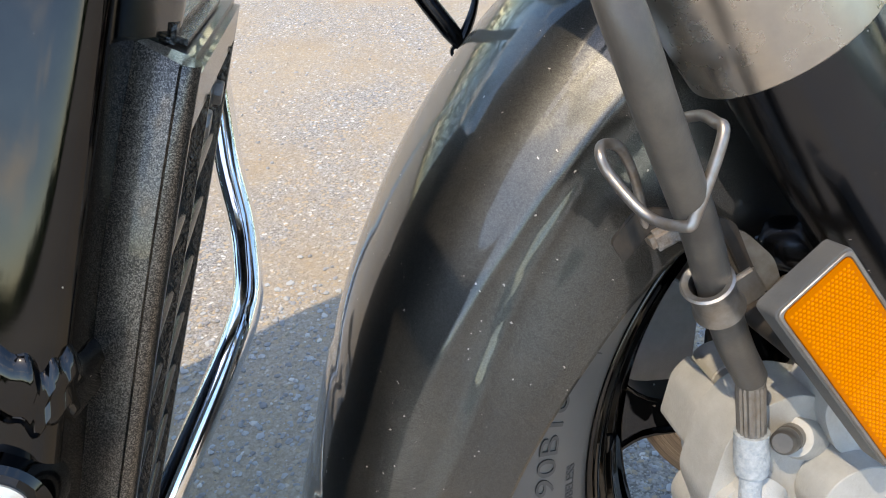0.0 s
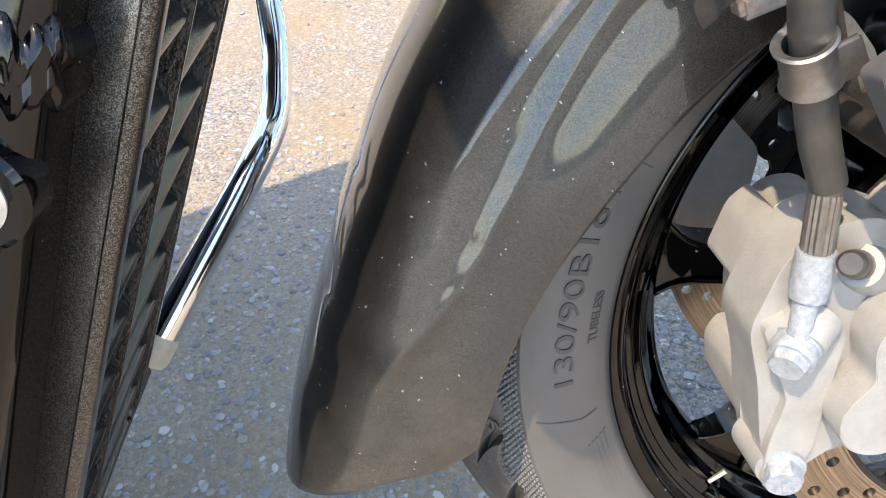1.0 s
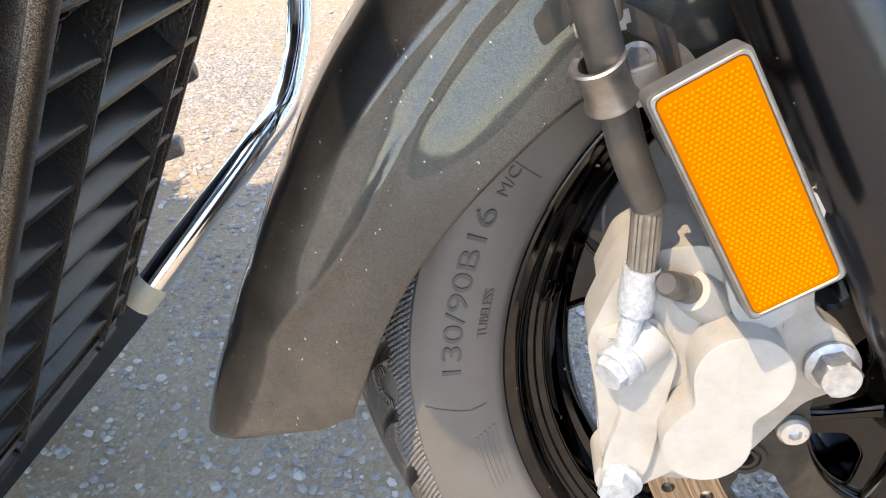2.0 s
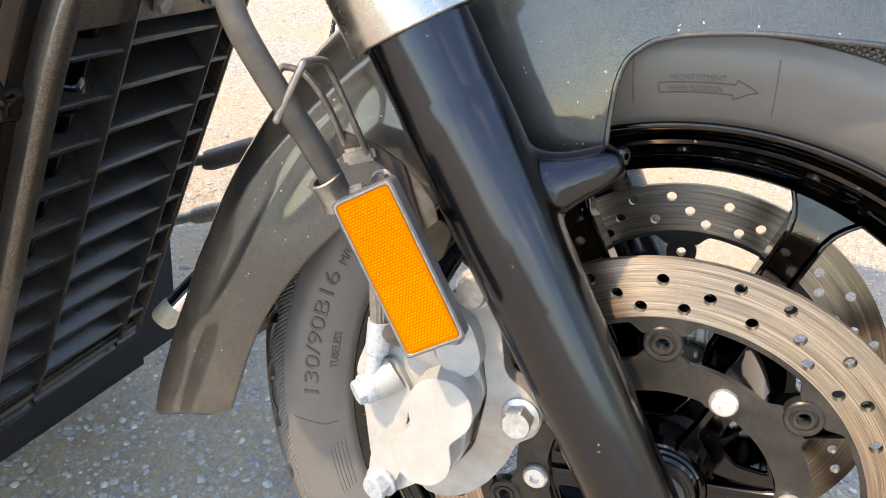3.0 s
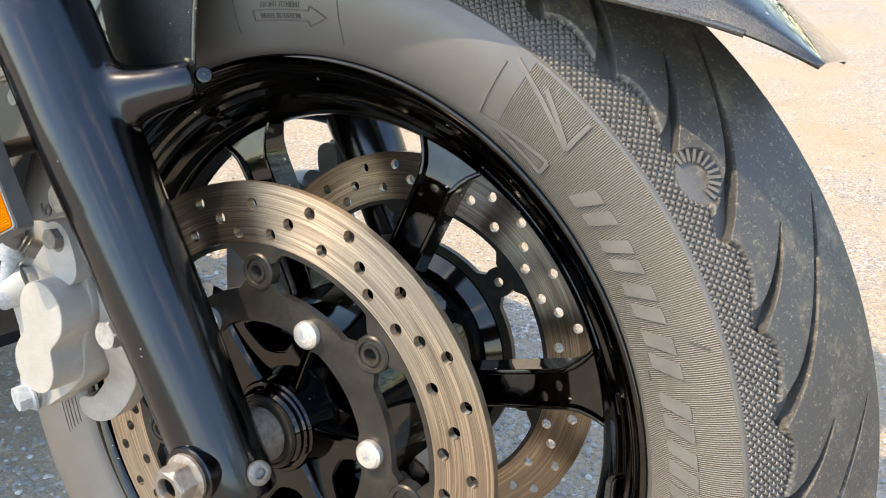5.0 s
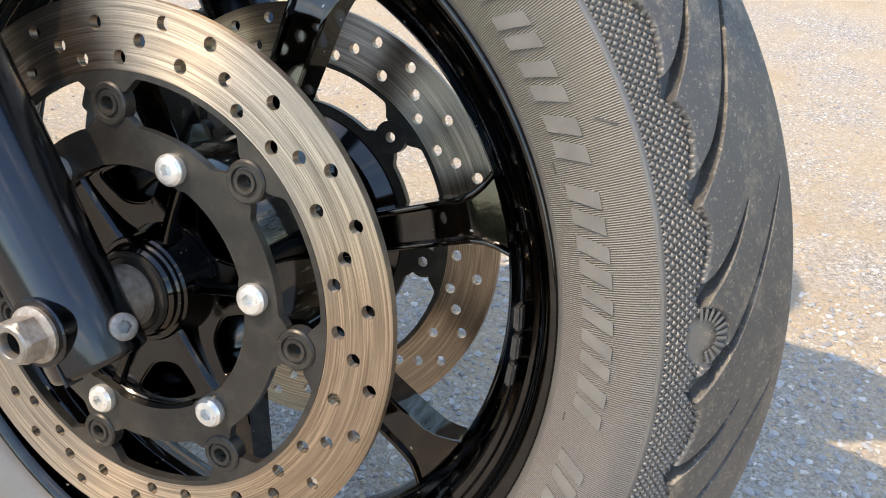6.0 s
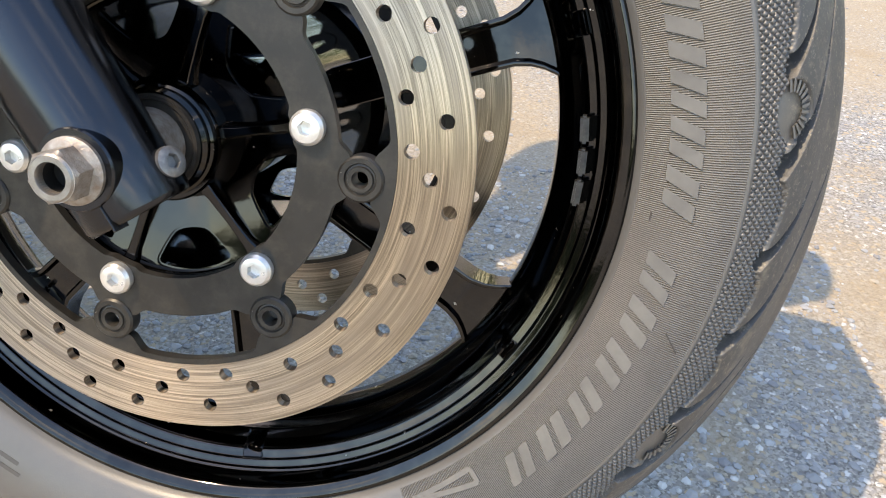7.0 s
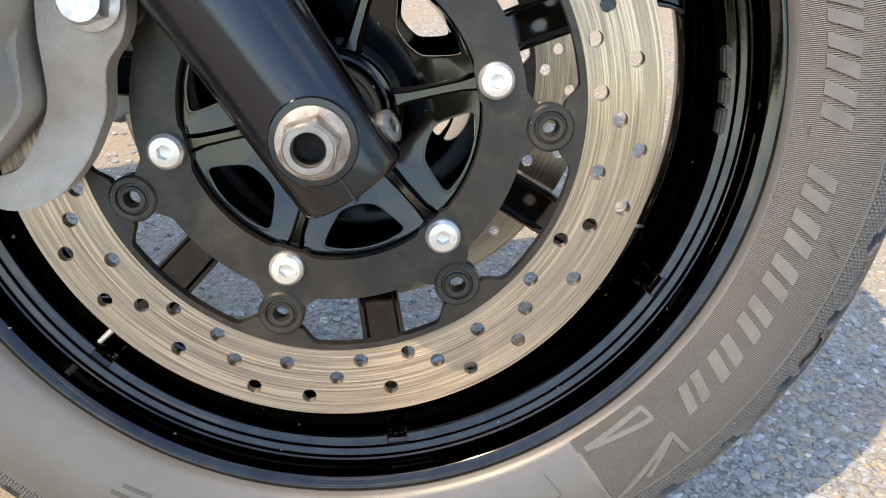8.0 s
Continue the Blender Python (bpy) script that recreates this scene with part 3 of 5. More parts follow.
def block(r0, r1, a0, a1, slant=1.2, lift=0.0007, steps=6):
    """A plain raised slanted block on the sidewall, between two radii and two angles."""
    bm = bmesh.new()
    rows = []
    for t in np.linspace(0, 1, steps):
        ring = []
        for r, up in ((r0, -0.0005), (r0, lift), ((r0 + r1) / 2, lift), (r1, lift), (r1, -0.0005)):
            a = a0 + (a1 - a0) * t - slant * (r - r0) / (r1 - r0)
            ring.append(on_wall(r, a, up))
        rows.append(ring)
    return skin(bm, rows, False)


def wall_text(body, r, a, size, lift=0.0006, material=None, name="size_marking", label="", stretch=1.0):
    """Moulded writing that runs clockwise round the sidewall, its feet towards the hub."""
    curve = bpy.data.curves.new("text", "FONT")
    curve.body, curve.size, curve.extrude = body, size, 0.0004
    tmp = new("text", curve)
    bpy.context.view_layer.update()
    mesh = bpy.data.meshes.new_from_object(tmp.evaluated_get(bpy.context.evaluated_depsgraph_get()))
    bpy.data.objects.remove(tmp)
    for v in mesh.vertices:
        rr, aa = r + v.co.y, a - math.degrees(v.co.x * stretch / r)
        v.co = on_wall(rr, aa, lift if v.co.z > 0 else -0.0003)
    mesh.name = name
    return finish(name, mesh, material or SHADED_MARK, tyre, label)


def build_tyre_marks():
    words = ((47.3, 42.9), (41.0, 37.0), (35.6, 31.2), (29.6, 24.9)), ((22.0, 17.6), (16.4, 12.0), (10.8, 7.0), (5.8, 1.8), (0.4, -3.9)), ((-9.6, -13.6), (-15.2, -19.4), (-21.2, -25.4), (-27.2, -31.4), (-33.2, -37.6), (-39.4, -43.2))
    for a0, a1 in sum(words, ()):
        wide = (a1 - a0) * 0.40
        part("raised_block", block(0.2306, 0.2450, a0, a0 + wide, 1.6), SHADE_RUBBER, tyre, "smooth raised rubber bar of a worn emblem")
        part("raised_block", block(0.2306, 0.2450, a1 - wide, a1, 1.6), SHADE_RUBBER, tyre, "smooth raised rubber bar of a worn emblem")
    up = [[(0.2610, 61.4), (0.2454, 51.1)], [(0.2454, 51.1), (0.2617, 51.2)], [(0.2590, 57.0), (0.2470, 51.5)], [(0.2270, 61.5), (0.2257, 51.7)], [(0.2270, 61.5), (0.2335, 51.6)], [(0.2257, 51.7), (0.2335, 51.6)], [(0.2270, 62.6), (0.2572, 62.4)]]
    for line in up:
        part("chevron_line", strip(line, 0.0022), SHADE_RUBBER, tyre)
        part("chevron_line", strip([(r, 3.2 - a) for r, a in line], 0.0026), SHADE_RUBBER, tyre)
    arrow = [(0.2405, 99.0), (0.2405, 89.8), (0.2430, 89.6), (0.2380, 87.0), (0.2325, 89.8), (0.2350, 90.0), (0.2350, 99.0), (0.2405, 99.0)]
    part("rotation_arrow", strip(arrow, 0.0007, 0.0004, 5), SHADED_MARK, tyre, "moulded outline arrow")
    wall_text("FRONT FITMENT", 0.2418, 97.6, 0.0042, 0.0004, stretch=0.88)
    wall_text("WHEEL ROTATION", 0.2360, 97.9, 0.0040, 0.0004, stretch=0.80)
    wall_text("130/90B16", 0.2390, 183.0, 0.0145, 0.0008, stretch=1.66)
    wall_text("M/C", 0.2390, 156.4, 0.0080, 0.0007, stretch=1.2)
    wall_text("TUBELESS", 0.2268, 176.5, 0.0070, 0.0004)
    for r0, a0, r1, a1 in ((0.2262, 84.6, 0.2560, 85.6), (0.2300, 102.4, 0.2560, 101.8), (0.2290, 152.6, 0.2440, 152.0), (0.2355, 188.0, 0.2600, 186.6), (0.2270, 187.5, 0.2355, 188.0), (0.2520, 27.4, 0.2600, 26.2), (0.2515, -18.0, 0.2600, -19.6), (0.2275, 23.2, 0.2275, 24.4), (0.2275, -5.4, 0.2275, -6.4), (0.2285, -65.0, 0.2420, -64.2), (0.2420, -64.2, 0.2440, -65.6)):
        part("moulded_line", strip([(r0, a0), (r1, a1)], 0.0007, 0.0003, 4), SHADED_MARK, tyre)
    for k in range(5):
        part("small_print", strip([(0.2250 + 0.0026 * k, 191.5 + 0.3 * k), (0.2250 + 0.0026 * k, 201 + 0.4 * k)], 0.0010, 0.0005, 8), SHADE_RUBBER, tyre)
    for k, (r, a0, a1) in enumerate(((0.2310, -86.5, -92.0), (0.2310, -93.0, -97.5), (0.2310, -100.5, -104.5))):
        part("small_print", strip([(r, a0), (r, a1)], 0.0042 - 0.0005 * k, 0.0002, 8), SHADED_MARK, tyre)
    for r, a0, a1 in ((0.2420, -119, -125), (0.2365, -120, -124)):
        part("small_print", strip([(r, a0), (r, a1)], 0.0022, 0.0002, 8), SHADED_MARK, tyre)

    for k in range(10):
        mid = 41.6 - 36 * k
        for i in range(12):
            a = math.radians(185 - 15 * i)
            pts = [(0.2812 + q * 0.9 * math.sin(a), mid - math.degrees(q * 1.25 * math.cos(a) / 0.2818)) for q in (0.0062, 0.0084, 0.0108)]
            part("emblem_rib", strip(pts, 0.0011, 0.0012, 3), SHADE_RUBBER, tyre)


build_tyre_marks()

# wheel
RIM = [(0.2175, 0.0360), (0.2173, 0.0336), (0.2162, 0.0326), (0.2146, 0.0326), (0.2126, 0.0336), (0.2096, 0.0354), (0.2082, 0.0374), (0.2074, 0.0430), (0.2066, 0.0476), (0.2050, 0.0486), (0.2042, 0.0500), (0.2006, 0.0508), (0.1998, 0.0524), (0.1955, 0.0536), (0.1940, 0.0552), (0.1918, 0.0606), (0.1880, 0.0660), (0.1838, 0.0700), (0.1808, 0.0750), (0.1798, YC)]
RIM_BACK = [(0.1890, YC), (0.1905, 0.0750), (0.1980, 0.0640), (0.2050, 0.0570), (0.2110, 0.0480), (0.2150, 0.0410)]


def eased(line, size=0.0007):
    """A profile with small rounds in place of its corners."""
    pts = [Vector(p) for p in line]
    out = [line[0]]
    for a, b, c in zip(pts, pts[1:], pts[2:]):
        d = min(size, 0.35 * (a - b).length, 0.35 * (c - b).length)
        p, q = b + (a - b).normalized() * d, b + (c - b).normalized() * d
        out += [tuple(p), tuple((p + 2 * b + q) / 4), tuple(q)]
    return out + [line[-1]]


def build_wheel():
    front = eased(RIM + [(r, 2 * YC - y) for r, y in RIM[-2::-1]])
    back = [(r, 2 * YC - y) for r, y in RIM_BACK[::-1]] + RIM_BACK[1:]
    rim = part("wheel_rim", lathe(front + back, 224), RIM_BLACK, bike, "gloss black cast wheel rim with stepped lip", 50)

    def spoke():
        rings = []
        for r in (0.064, 0.068, 0.075, 0.110, 0.145, 0.160, 0.168, 0.174, 0.179, 0.183):
            w = 0.0100 + 0.016 * max(0, (r - 0.030) / 0.15) * 0.18 + 0.013 * max(0, (r - 0.158) / 0.025) ** 2
            n = 0.064 + 0.010 * min(1, max(0, (r - 0.03) / 0.05)) + 0.003 * max(0, (r - 0.16) / 0.023)
            f = 2 * YC - n
            rings.append([(r, n - 0.0025, -w), (r, n - 0.003, -w + 0.0012), (r, n - 0.0028, -w + 0.0024), (r, n, -w + 0.0040), (r, n, 0), (r, n, w - 0.0040), (r, n - 0.0028, w - 0.0024), (r, n - 0.003, w - 0.0012), (r, n - 0.0025, w), (r, f, w * 0.9), (r, f, -w * 0.9)])
        return skin(bmesh.new(), rings, False)

    first = part("spoke", spoke(), RIM_BLACK, rim, "gloss black cast spoke", 40)
    first.matrix_basis = turn_y(17.4)
    for k in range(1, 7):
        again(first, turn_y(17.4 + 360 / 7 * k))
    def root():
        rows = []
        for r, y in ((0.1885, 0.0646), (0.1918, 0.0594), (0.1942, 0.0538), (0.1985, 0.0513), (0.2008, 0.0525)):
            rows.append([(r, y + 0.0006, -0.0060), (r, y, -0.0054), (r, y, 0.0054), (r, y + 0.0006, 0.0060), (r, y + 0.012, 0.0066), (r, y + 0.012, -0.0066)])
        return skin(bmesh.new(), rows, False)

    foot = part("spoke_root", root(), GLOSS_BLACK, rim, "gloss black raised web on the rim", 40)
    foot.matrix_basis = turn_y(17.4)
    for k in range(1, 7):
        again(foot, turn_y(17.4 + 360 / 7 * k))
    part("valve_pin", tube([polar(0.1800, -138.8, 0.0560), polar(0.1925, -138.9, 0.0565)], [0.0018, 0.0014], 12, 3), BOLT_STEEL, rim, "bright short steel pin")
    hub = [(0.013, -0.003), (0.0235, -0.003), (0.0250, -0.001), (0.0250, 0.002), (0.0262, 0.003), (0.0282, 0.003), (0.0292, 0.0045), (0.0292, 0.014), (0.0310, 0.030), (0.0345, 0.050), (0.0345, YC)]
    hub += [(r, 2 * YC - y) for r, y in hub[-2::-1]]
    part("hub", lathe(hub, 72), GLOSS_BLACK, rim, "gloss black wheel hub", 30)
    seal = [(0.0120, -0.0030), (0.0135, -0.0052), (0.0150, -0.0052), (0.0155, -0.0042), (0.0195, -0.0042), (0.0205, -0.0056), (0.0222, -0.0056), (0.0226, -0.0042), (0.0226, 0.002), (0.0120, 0.002)]
    part("bearing_seal", lathe(seal, 64), CARRIER_BLACK, rim, "dark rubber bearing seal", 30)
    drum = [(0.0668, 0.0120), (0.0690, 0.0120), (0.0700, 0.0200), (0.0690, 0.0500), (0.0690, YC)]
    drum += [(r, 2 * YC - y) for r, y in drum[-2::-1]]
    drum += [(0.0668, 2 * YC - 0.0120), (0.0640, 2 * YC - 0.040), (0.0640, 0.040)]
    part("hub_drum", lathe(drum, 96), GLOSS_BLACK, rim, "gloss black hollow hub drum", 30)

    def web_y(r):
        return 0.0145 - 0.0060 * min(1, max(0, (r - 0.026) / 0.040))

    def web(side):
        """The dished face of the hub with its six windows."""
        holes = []
        for k in range(6):
            mid = 39.0 + 60 * k
            pts = [polar(rr, mid + d, 0) for rr, d in ((0.0470, -10.5), (0.0450, -4.0), (0.0450, 4.0), (0.0470, 10.5), (0.0550, 15.5), (0.0640, 18.5), (0.0652, 9.0), (0.0655, 0.0), (0.0652, -9.0), (0.0640, -18.5), (0.0550, -15.5))]
            holes.append(rounded([(p.x, p.z) for p in pts], 0.0035, 5))
        bm = plate([ring_points(0.0675, 120), ring_points(0.0270, 60)] + holes, 0.0, 0.0050, 0.0010, 2)
        for v in bm.verts:
            y = v.co.y + web_y(math.hypot(v.co.x, v.co.z))
            v.co.y = y if side > 0 else 2 * YC - y
        return bm

    def ridge(side):
        rings = []
        for r, w, up, down in ((0.0262, 0.0034, 0.0080, 0.004), (0.0340, 0.0024, 0.0062, 0.004), (0.0480, 0.0021, 0.0046, 0.004), (0.0600, 0.0023, 0.0036, 0.004), (0.0672, 0.0034, 0.0030, 0.004)):
            y = web_y(r)
            ring = [(r, y - up + 0.0006, -w), (r, y - up, -w + 0.0007), (r, y - up, w - 0.0007), (r, y - up + 0.0006, w), (r, y + down, w * 2.0), (r, y + down, -w * 2.0)]
            rings.append([(x, yy if side > 0 else 2 * YC - yy, z) for x, yy, z in ring])
        return skin(bmesh.new(), rings, False)

    for side in (1, -1):
        part("hub_web", web(side), GLOSS_BLACK, rim, "gloss black dished hub face with six windows", 40)
        one = part("hub_rib", ridge(side), GLOSS_BLACK, rim, "gloss black hub rib", 40)
        one.matrix_basis = turn_y(9.0)
        for k in range(1, 6):
            again(one, turn_y(9.0 + 60 * k))
        ring = [(0.0660, 0.0065), (0.0668, 0.0056), (0.0790, 0.0056), (0.0800, 0.0065), (0.0800, 0.0120), (0.0700, 0.0180), (0.0665, 0.0140)]
        part("hub_flange", lathe([(r, y if side > 0 else 2 * YC - y) for r, y in ring], 96), GLOSS_BLACK, rim, "gloss black disc mounting flange", 30)
    for k, a in enumerate((3.0, -1.7, -6.2)):
        piece = part("balance_weight", moved(slab((0.0042, 0.0075, 0.0135), 0.0012), Matrix.Translation((0.1936, 0.0510, 0))), WEIGHT, rim, "black stick-on balance weight with scuffed edges")
        piece.matrix_basis = turn_y(a)


build_wheel()

# brake discs
BOB = 96.7


def near_bob(a):
    """Degrees to the nearest of the seven disc buttons."""
    d = (a - BOB) % (360 / 7)
    return min(d, 360 / 7 - d)


def blend(x, a, b):
    t = min(1, max(0, (x - a) / (b - a)))
    return t * t * (3 - 2 * t)


def build_disc(y0, facing, first_hole):
    """A drilled disc with its carrier, buttons and bolts; facing: -1 for the right side."""
    holder = bike
    angles = np.linspace(0, 360, 700, False)
    outer = [(0.1484 * math.cos(radians(a)), 0.1484 * math.sin(radians(a))) for a in angles]

    def inner_r(a):
        return 0.1105 - 0.0072 * (1 - blend(near_bob(a), 6.8, 9.2))

    def eased(f, a):
        return sum(f(a + d) for d in (-1.5, -1.0, -0.5, 0.0, 0.5, 1.0, 1.5)) / 7

    roots = [(eased(inner_r, a) * math.cos(radians(a)), eased(inner_r, a) * math.sin(radians(a))) for a in angles]
    inner = [(0.1136 * math.cos(radians(a)), 0.1136 * math.sin(radians(a))) for a in angles]
    holes = []
    steps = (0.1285, 0.1197, 0.1360, 0.1197, 0.1285, 0.1392, 0.1228, 0.1392)
    for k in range(64):
        p = polar(steps[k % 8], first_hole - 5.625 * k, 0)
        holes.append(ring_points(0.0036, 14, p.x, p.z))
    far, near = y0 + 0.0048, y0
    disc = part("brake_disc", plate([outer, inner] + holes, near, far), DISC_STEEL, holder, "drilled steel brake disc with scored tan-grey swept band", 30)

    def outer_r(a):
        return 0.0868 + 0.0052 * (1 - blend(near_bob(a), 6.2, 9.6))

    edge = [(eased(outer_r, a) * math.cos(radians(a)), eased(outer_r, a) * math.sin(radians(a))) for a in angles]

    def bore_r(a):
        d = abs((a - 9.0 + 30) % 60 - 30)
        return 0.0672 - 0.0016 * (1 - blend(d, 5, 9))

    bore = [(bore_r(a) * math.cos(radians(a)), bore_r(a) * math.sin(radians(a))) for a in angles]
    c0 = y0 - 0.0004 if facing < 0 else y0 + 0.0002
    part("disc_carrier", plate([edge, bore], c0, c0 + 0.0050), CARRIER_BLACK, disc, "dark grey anodised disc carrier", 30)
    brink = [(0.1134 * math.cos(radians(a)), 0.1134 * math.sin(radians(a))) for a in angles]
    part("inner_band", plate([brink, roots], near - 0.0002, far + 0.0002), CARRIER_BLACK, disc, "unswept dark inner edge of the disc", 30)
    ring = [(0.0034, -0.0008), (0.0040, -0.0020), (0.0058, -0.0020), (0.0062, -0.0010), (0.0070, -0.0008), (0.0076, -0.0018), (0.0098, -0.0018), (0.0108, -0.0008), (0.0108, 0.0062), (0.0034, 0.0062)]
    flip = Matrix.Identity(4) if facing < 0 else Matrix.Translation((0, 0.0048, 0)) @ Matrix.Rotation(math.pi, 4, "Z")
    button = bolt = None
    for k in range(7):
        p = polar(0.0974, BOB - 360 / 7 * k, y0)
        m = Matrix.Translation(p) @ flip
        if button is None:
            button = part("disc_button", lathe(ring, 40), CARRIER_BLACK, disc, "dark round floating button with a bored middle", 30)
            button.matrix_basis = m
        else:
            again(button, m)
    for k in range(6):
        p = polar(0.0740, 69.0 - 60 * k, y0)
        m = Matrix.Translation(p) @ flip @ turn_y(random.uniform(0, 60))
        if bolt is None:
            bolt = part("carrier_bolt", moved(socket_bolt(0.0082, 0.0058, 0.0033), Matrix.Translation((0, -0.0003, 0))), BOLT_STEEL, disc, "bright button-head bolt with a hexagon socket", 30)
            bolt.matrix_basis = m
        else:
            again(bolt, m)
    return disc


build_disc(0.0005, -1, 18.6)
build_disc(2 * YC - 0.0098, 1, 4.6)

# front fork: the right leg's axis, from the axle upwards
FORK = Vector((-0.0020, -0.0379, 0.0))
RAKE = Vector((-0.4982, -0.0202, 0.8668)).normalized()


def mirror_y(ob):
    """The same part on the machine's other side."""
    o = again(ob, Matrix.Translation((0, 2 * YC, 0)) @ Matrix.Diagonal((1, -1, 1, 1)))
    for c in ob.children:
        d = again(c, c.matrix_basis.copy(), o)
    return o


def along(s, off=(0, 0, 0)):
    return FORK + RAKE * s + Vector(off)


def build_fork():
    def tube_rings(rows, n=56):
        u = (Vector((0, -1, 0)) - RAKE * -RAKE.y).normalized()
        v = RAKE.cross(u)
        return [[along(s) + r * (u * math.cos(a) + v * math.sin(a)) for a in np.linspace(0, 2 * math.pi, n, False)] for s, r in rows]

    leg_rows = [(-0.0270, 0.0010), (-0.0270, 0.0215), (-0.0260, 0.0228), (-0.0240, 0.0236), (0.01, 0.0240), (0.05, 0.0246), (0.10, 0.0258), (0.17, 0.0266), (0.23, 0.0270), (0.36, 0.0272)]
    def lug():
        """The fender lug: deep where it grows out of the leg, round at its tip."""
        rings = []
        line = [(-0.1080, -0.0370, 0.1850), (-0.0970, -0.0340, 0.1858), (-0.0870, -0.0312, 0.1872), (-0.0780, -0.0278, 0.1900), (-0.0690, -0.0230, 0.1930), (-0.0590, -0.0165, 0.1962), (-0.0520, -0.0085, 0.1988)]
        tall = [(0.044, 0.042), (0.031, 0.032), (0.0215, 0.0245), (0.0150, 0.0190), (0.0124, 0.0152), (0.0115, 0.0125), (0.0110, 0.0110)]
        thick = [0.0200, 0.0180, 0.0160, 0.0142, 0.0128, 0.0116, 0.0108]
        pts = smooth_path(line, 4)
        q = np.linspace(0, len(line) - 1, len(pts))
        for i, p in enumerate(pts):
            d = (pts[min(i + 1, len(pts) - 1)] - pts[max(i - 1, 0)]).normalized()
            up = (RAKE - d * RAKE.dot(d)).normalized() if i > 8 else RAKE
            side = (up.cross(d)).normalized()
            if side.y > 0:
                side = -side
            hi, lo = (float(np.interp(q[i], range(7), [t[k] for t in tall])) for k in (0, 1))
            w = float(np.interp(q[i], range(7), thick))
            ring = []
            for a in np.linspace(0, 2 * math.pi, 36, False):
                c, s = math.cos(a), math.sin(a)
                ring.append(p + up * (s * (hi if s > 0 else lo)) + side * (c * w))
            rings.append(ring)
        return skin(bmesh.new(), rings, False)

    leg = part("fork_leg", merged(skin(bmesh.new(), tube_rings(leg_rows), False)), SATIN_BLACK, bike, "satin black fork lower leg", 40)
    boss_rows = [(0.118, 0.0010), (0.118, 0.0248), (0.150, 0.0266), (0.190, 0.0278), (0.255, 0.0278), (0.272, 0.0268), (0.286, 0.0255), (0.286, 0.0010)]
    boss = part("fender_boss", merged(skin(bmesh.new(), tube_rings(boss_rows), False), lug(), tube([(-0.0985, -0.0420, 0.1660), (-0.1120, -0.0350, 0.1655), (-0.1260, -0.0220, 0.1650), (-0.1370, -0.0080, 0.1645)], [0.022, 0.0175, 0.0130, 0.0115], 28)), SATIN_BLACK, leg, "satin black fender mounting boss", 180)
    fuse = boss.modifiers.new("fuse", "REMESH")
    fuse.mode, fuse.voxel_size, fuse.use_smooth_shade = "VOXEL", 0.0017, True
    fillet = boss.modifiers.new("fillet", "SMOOTH")
    fillet.factor, fillet.iterations = 0.5, 26
    sleeve = [(0.300, 0.0285), (0.2997, 0.0300), (0.2997, 0.0340), (0.3003, 0.0346), (0.3010, 0.0347), (0.40, 0.0348), (0.56, 0.0350), (0.56, 0.028), (0.31, 0.0275)]
    part("fork_cover", skin(bmesh.new(), tube_rings(sleeve, 72), False, True, False), SLEEVE_STEEL, leg, "brushed steel fork cover", 25)
    seat = [(0.0160, -0.0605), (0.0168, -0.0625), (0.0162, -0.0635), (0.0120, -0.0635), (0.0120, -0.0500), (0.0160, -0.0500)]
    part("axle_washer", lathe(seat, 48), SATIN_BLACK, leg)
    nut = part("axle_nut", hex_bolt(0.0112, 0.0140, 1.22, 0.0060), RUSTY, leg, "worn steel axle nut with rust in its flats", 30)
    nut.matrix_basis = Matrix.Translation((0.0, -0.0630, 0.0)) @ turn_y(12)
    part("axle_end", lathe([(0.0060, -0.0680), (0.0060, -0.0772), (0.0064, -0.0778), (0.0086, -0.0778), (0.0094, -0.0770), (0.0094, -0.074), (0.0066, -0.0680)], 40), CRIMP, leg, "bright worn face of the axle nut")
    # black plug set in the nut's hole in place of its shade
    part("axle_bore", lathe([(0.0004, -0.0668), (0.0059, -0.0668), (0.0059, -0.0735), (0.0061, -0.0735), (0.0061, -0.0650), (0.0004, -0.0650)], 32, False), BORE, leg, "black plug that stands for the shade in the axle's bore")
    pin = part("pinch_bolt", socket_bolt(0.0068, 0.0045, 0.0032, 0.2), LEAD, leg, "dark socket-head pinch bolt", 30)
    pin.matrix_basis = basis(along(-0.0150, (0.0195, 0.0000, 0.0125)), (0.85, -0.38, 0.36))
    part("clamp_slot", moved(slab((0.0012, 0.010, 0.020), 0.0003, 1), Matrix.Translation(along(-0.018, (0.002, -0.0195, 0))) @ Matrix.Rotation(radians(-30), 4, "Y")), LOUVRE, leg, "dark split of the axle clamp")
    part("axle_spacer", lathe([(0.0125, -0.0270), (0.0160, -0.0270), (0.0168, -0.0262), (0.0168, -0.0060), (0.0125, -0.0050)], 48), RUSTY, leg, "grey-brown steel axle spacer", 30)
    part("axle", lathe([(0.0004, -0.030), (0.0120, -0.030), (0.0120, 0.198), (0.0004, 0.198)], 32, False), ZINC, leg, "grey steel wheel axle")
    return leg


leg = build_fork()
mirror_y(leg)

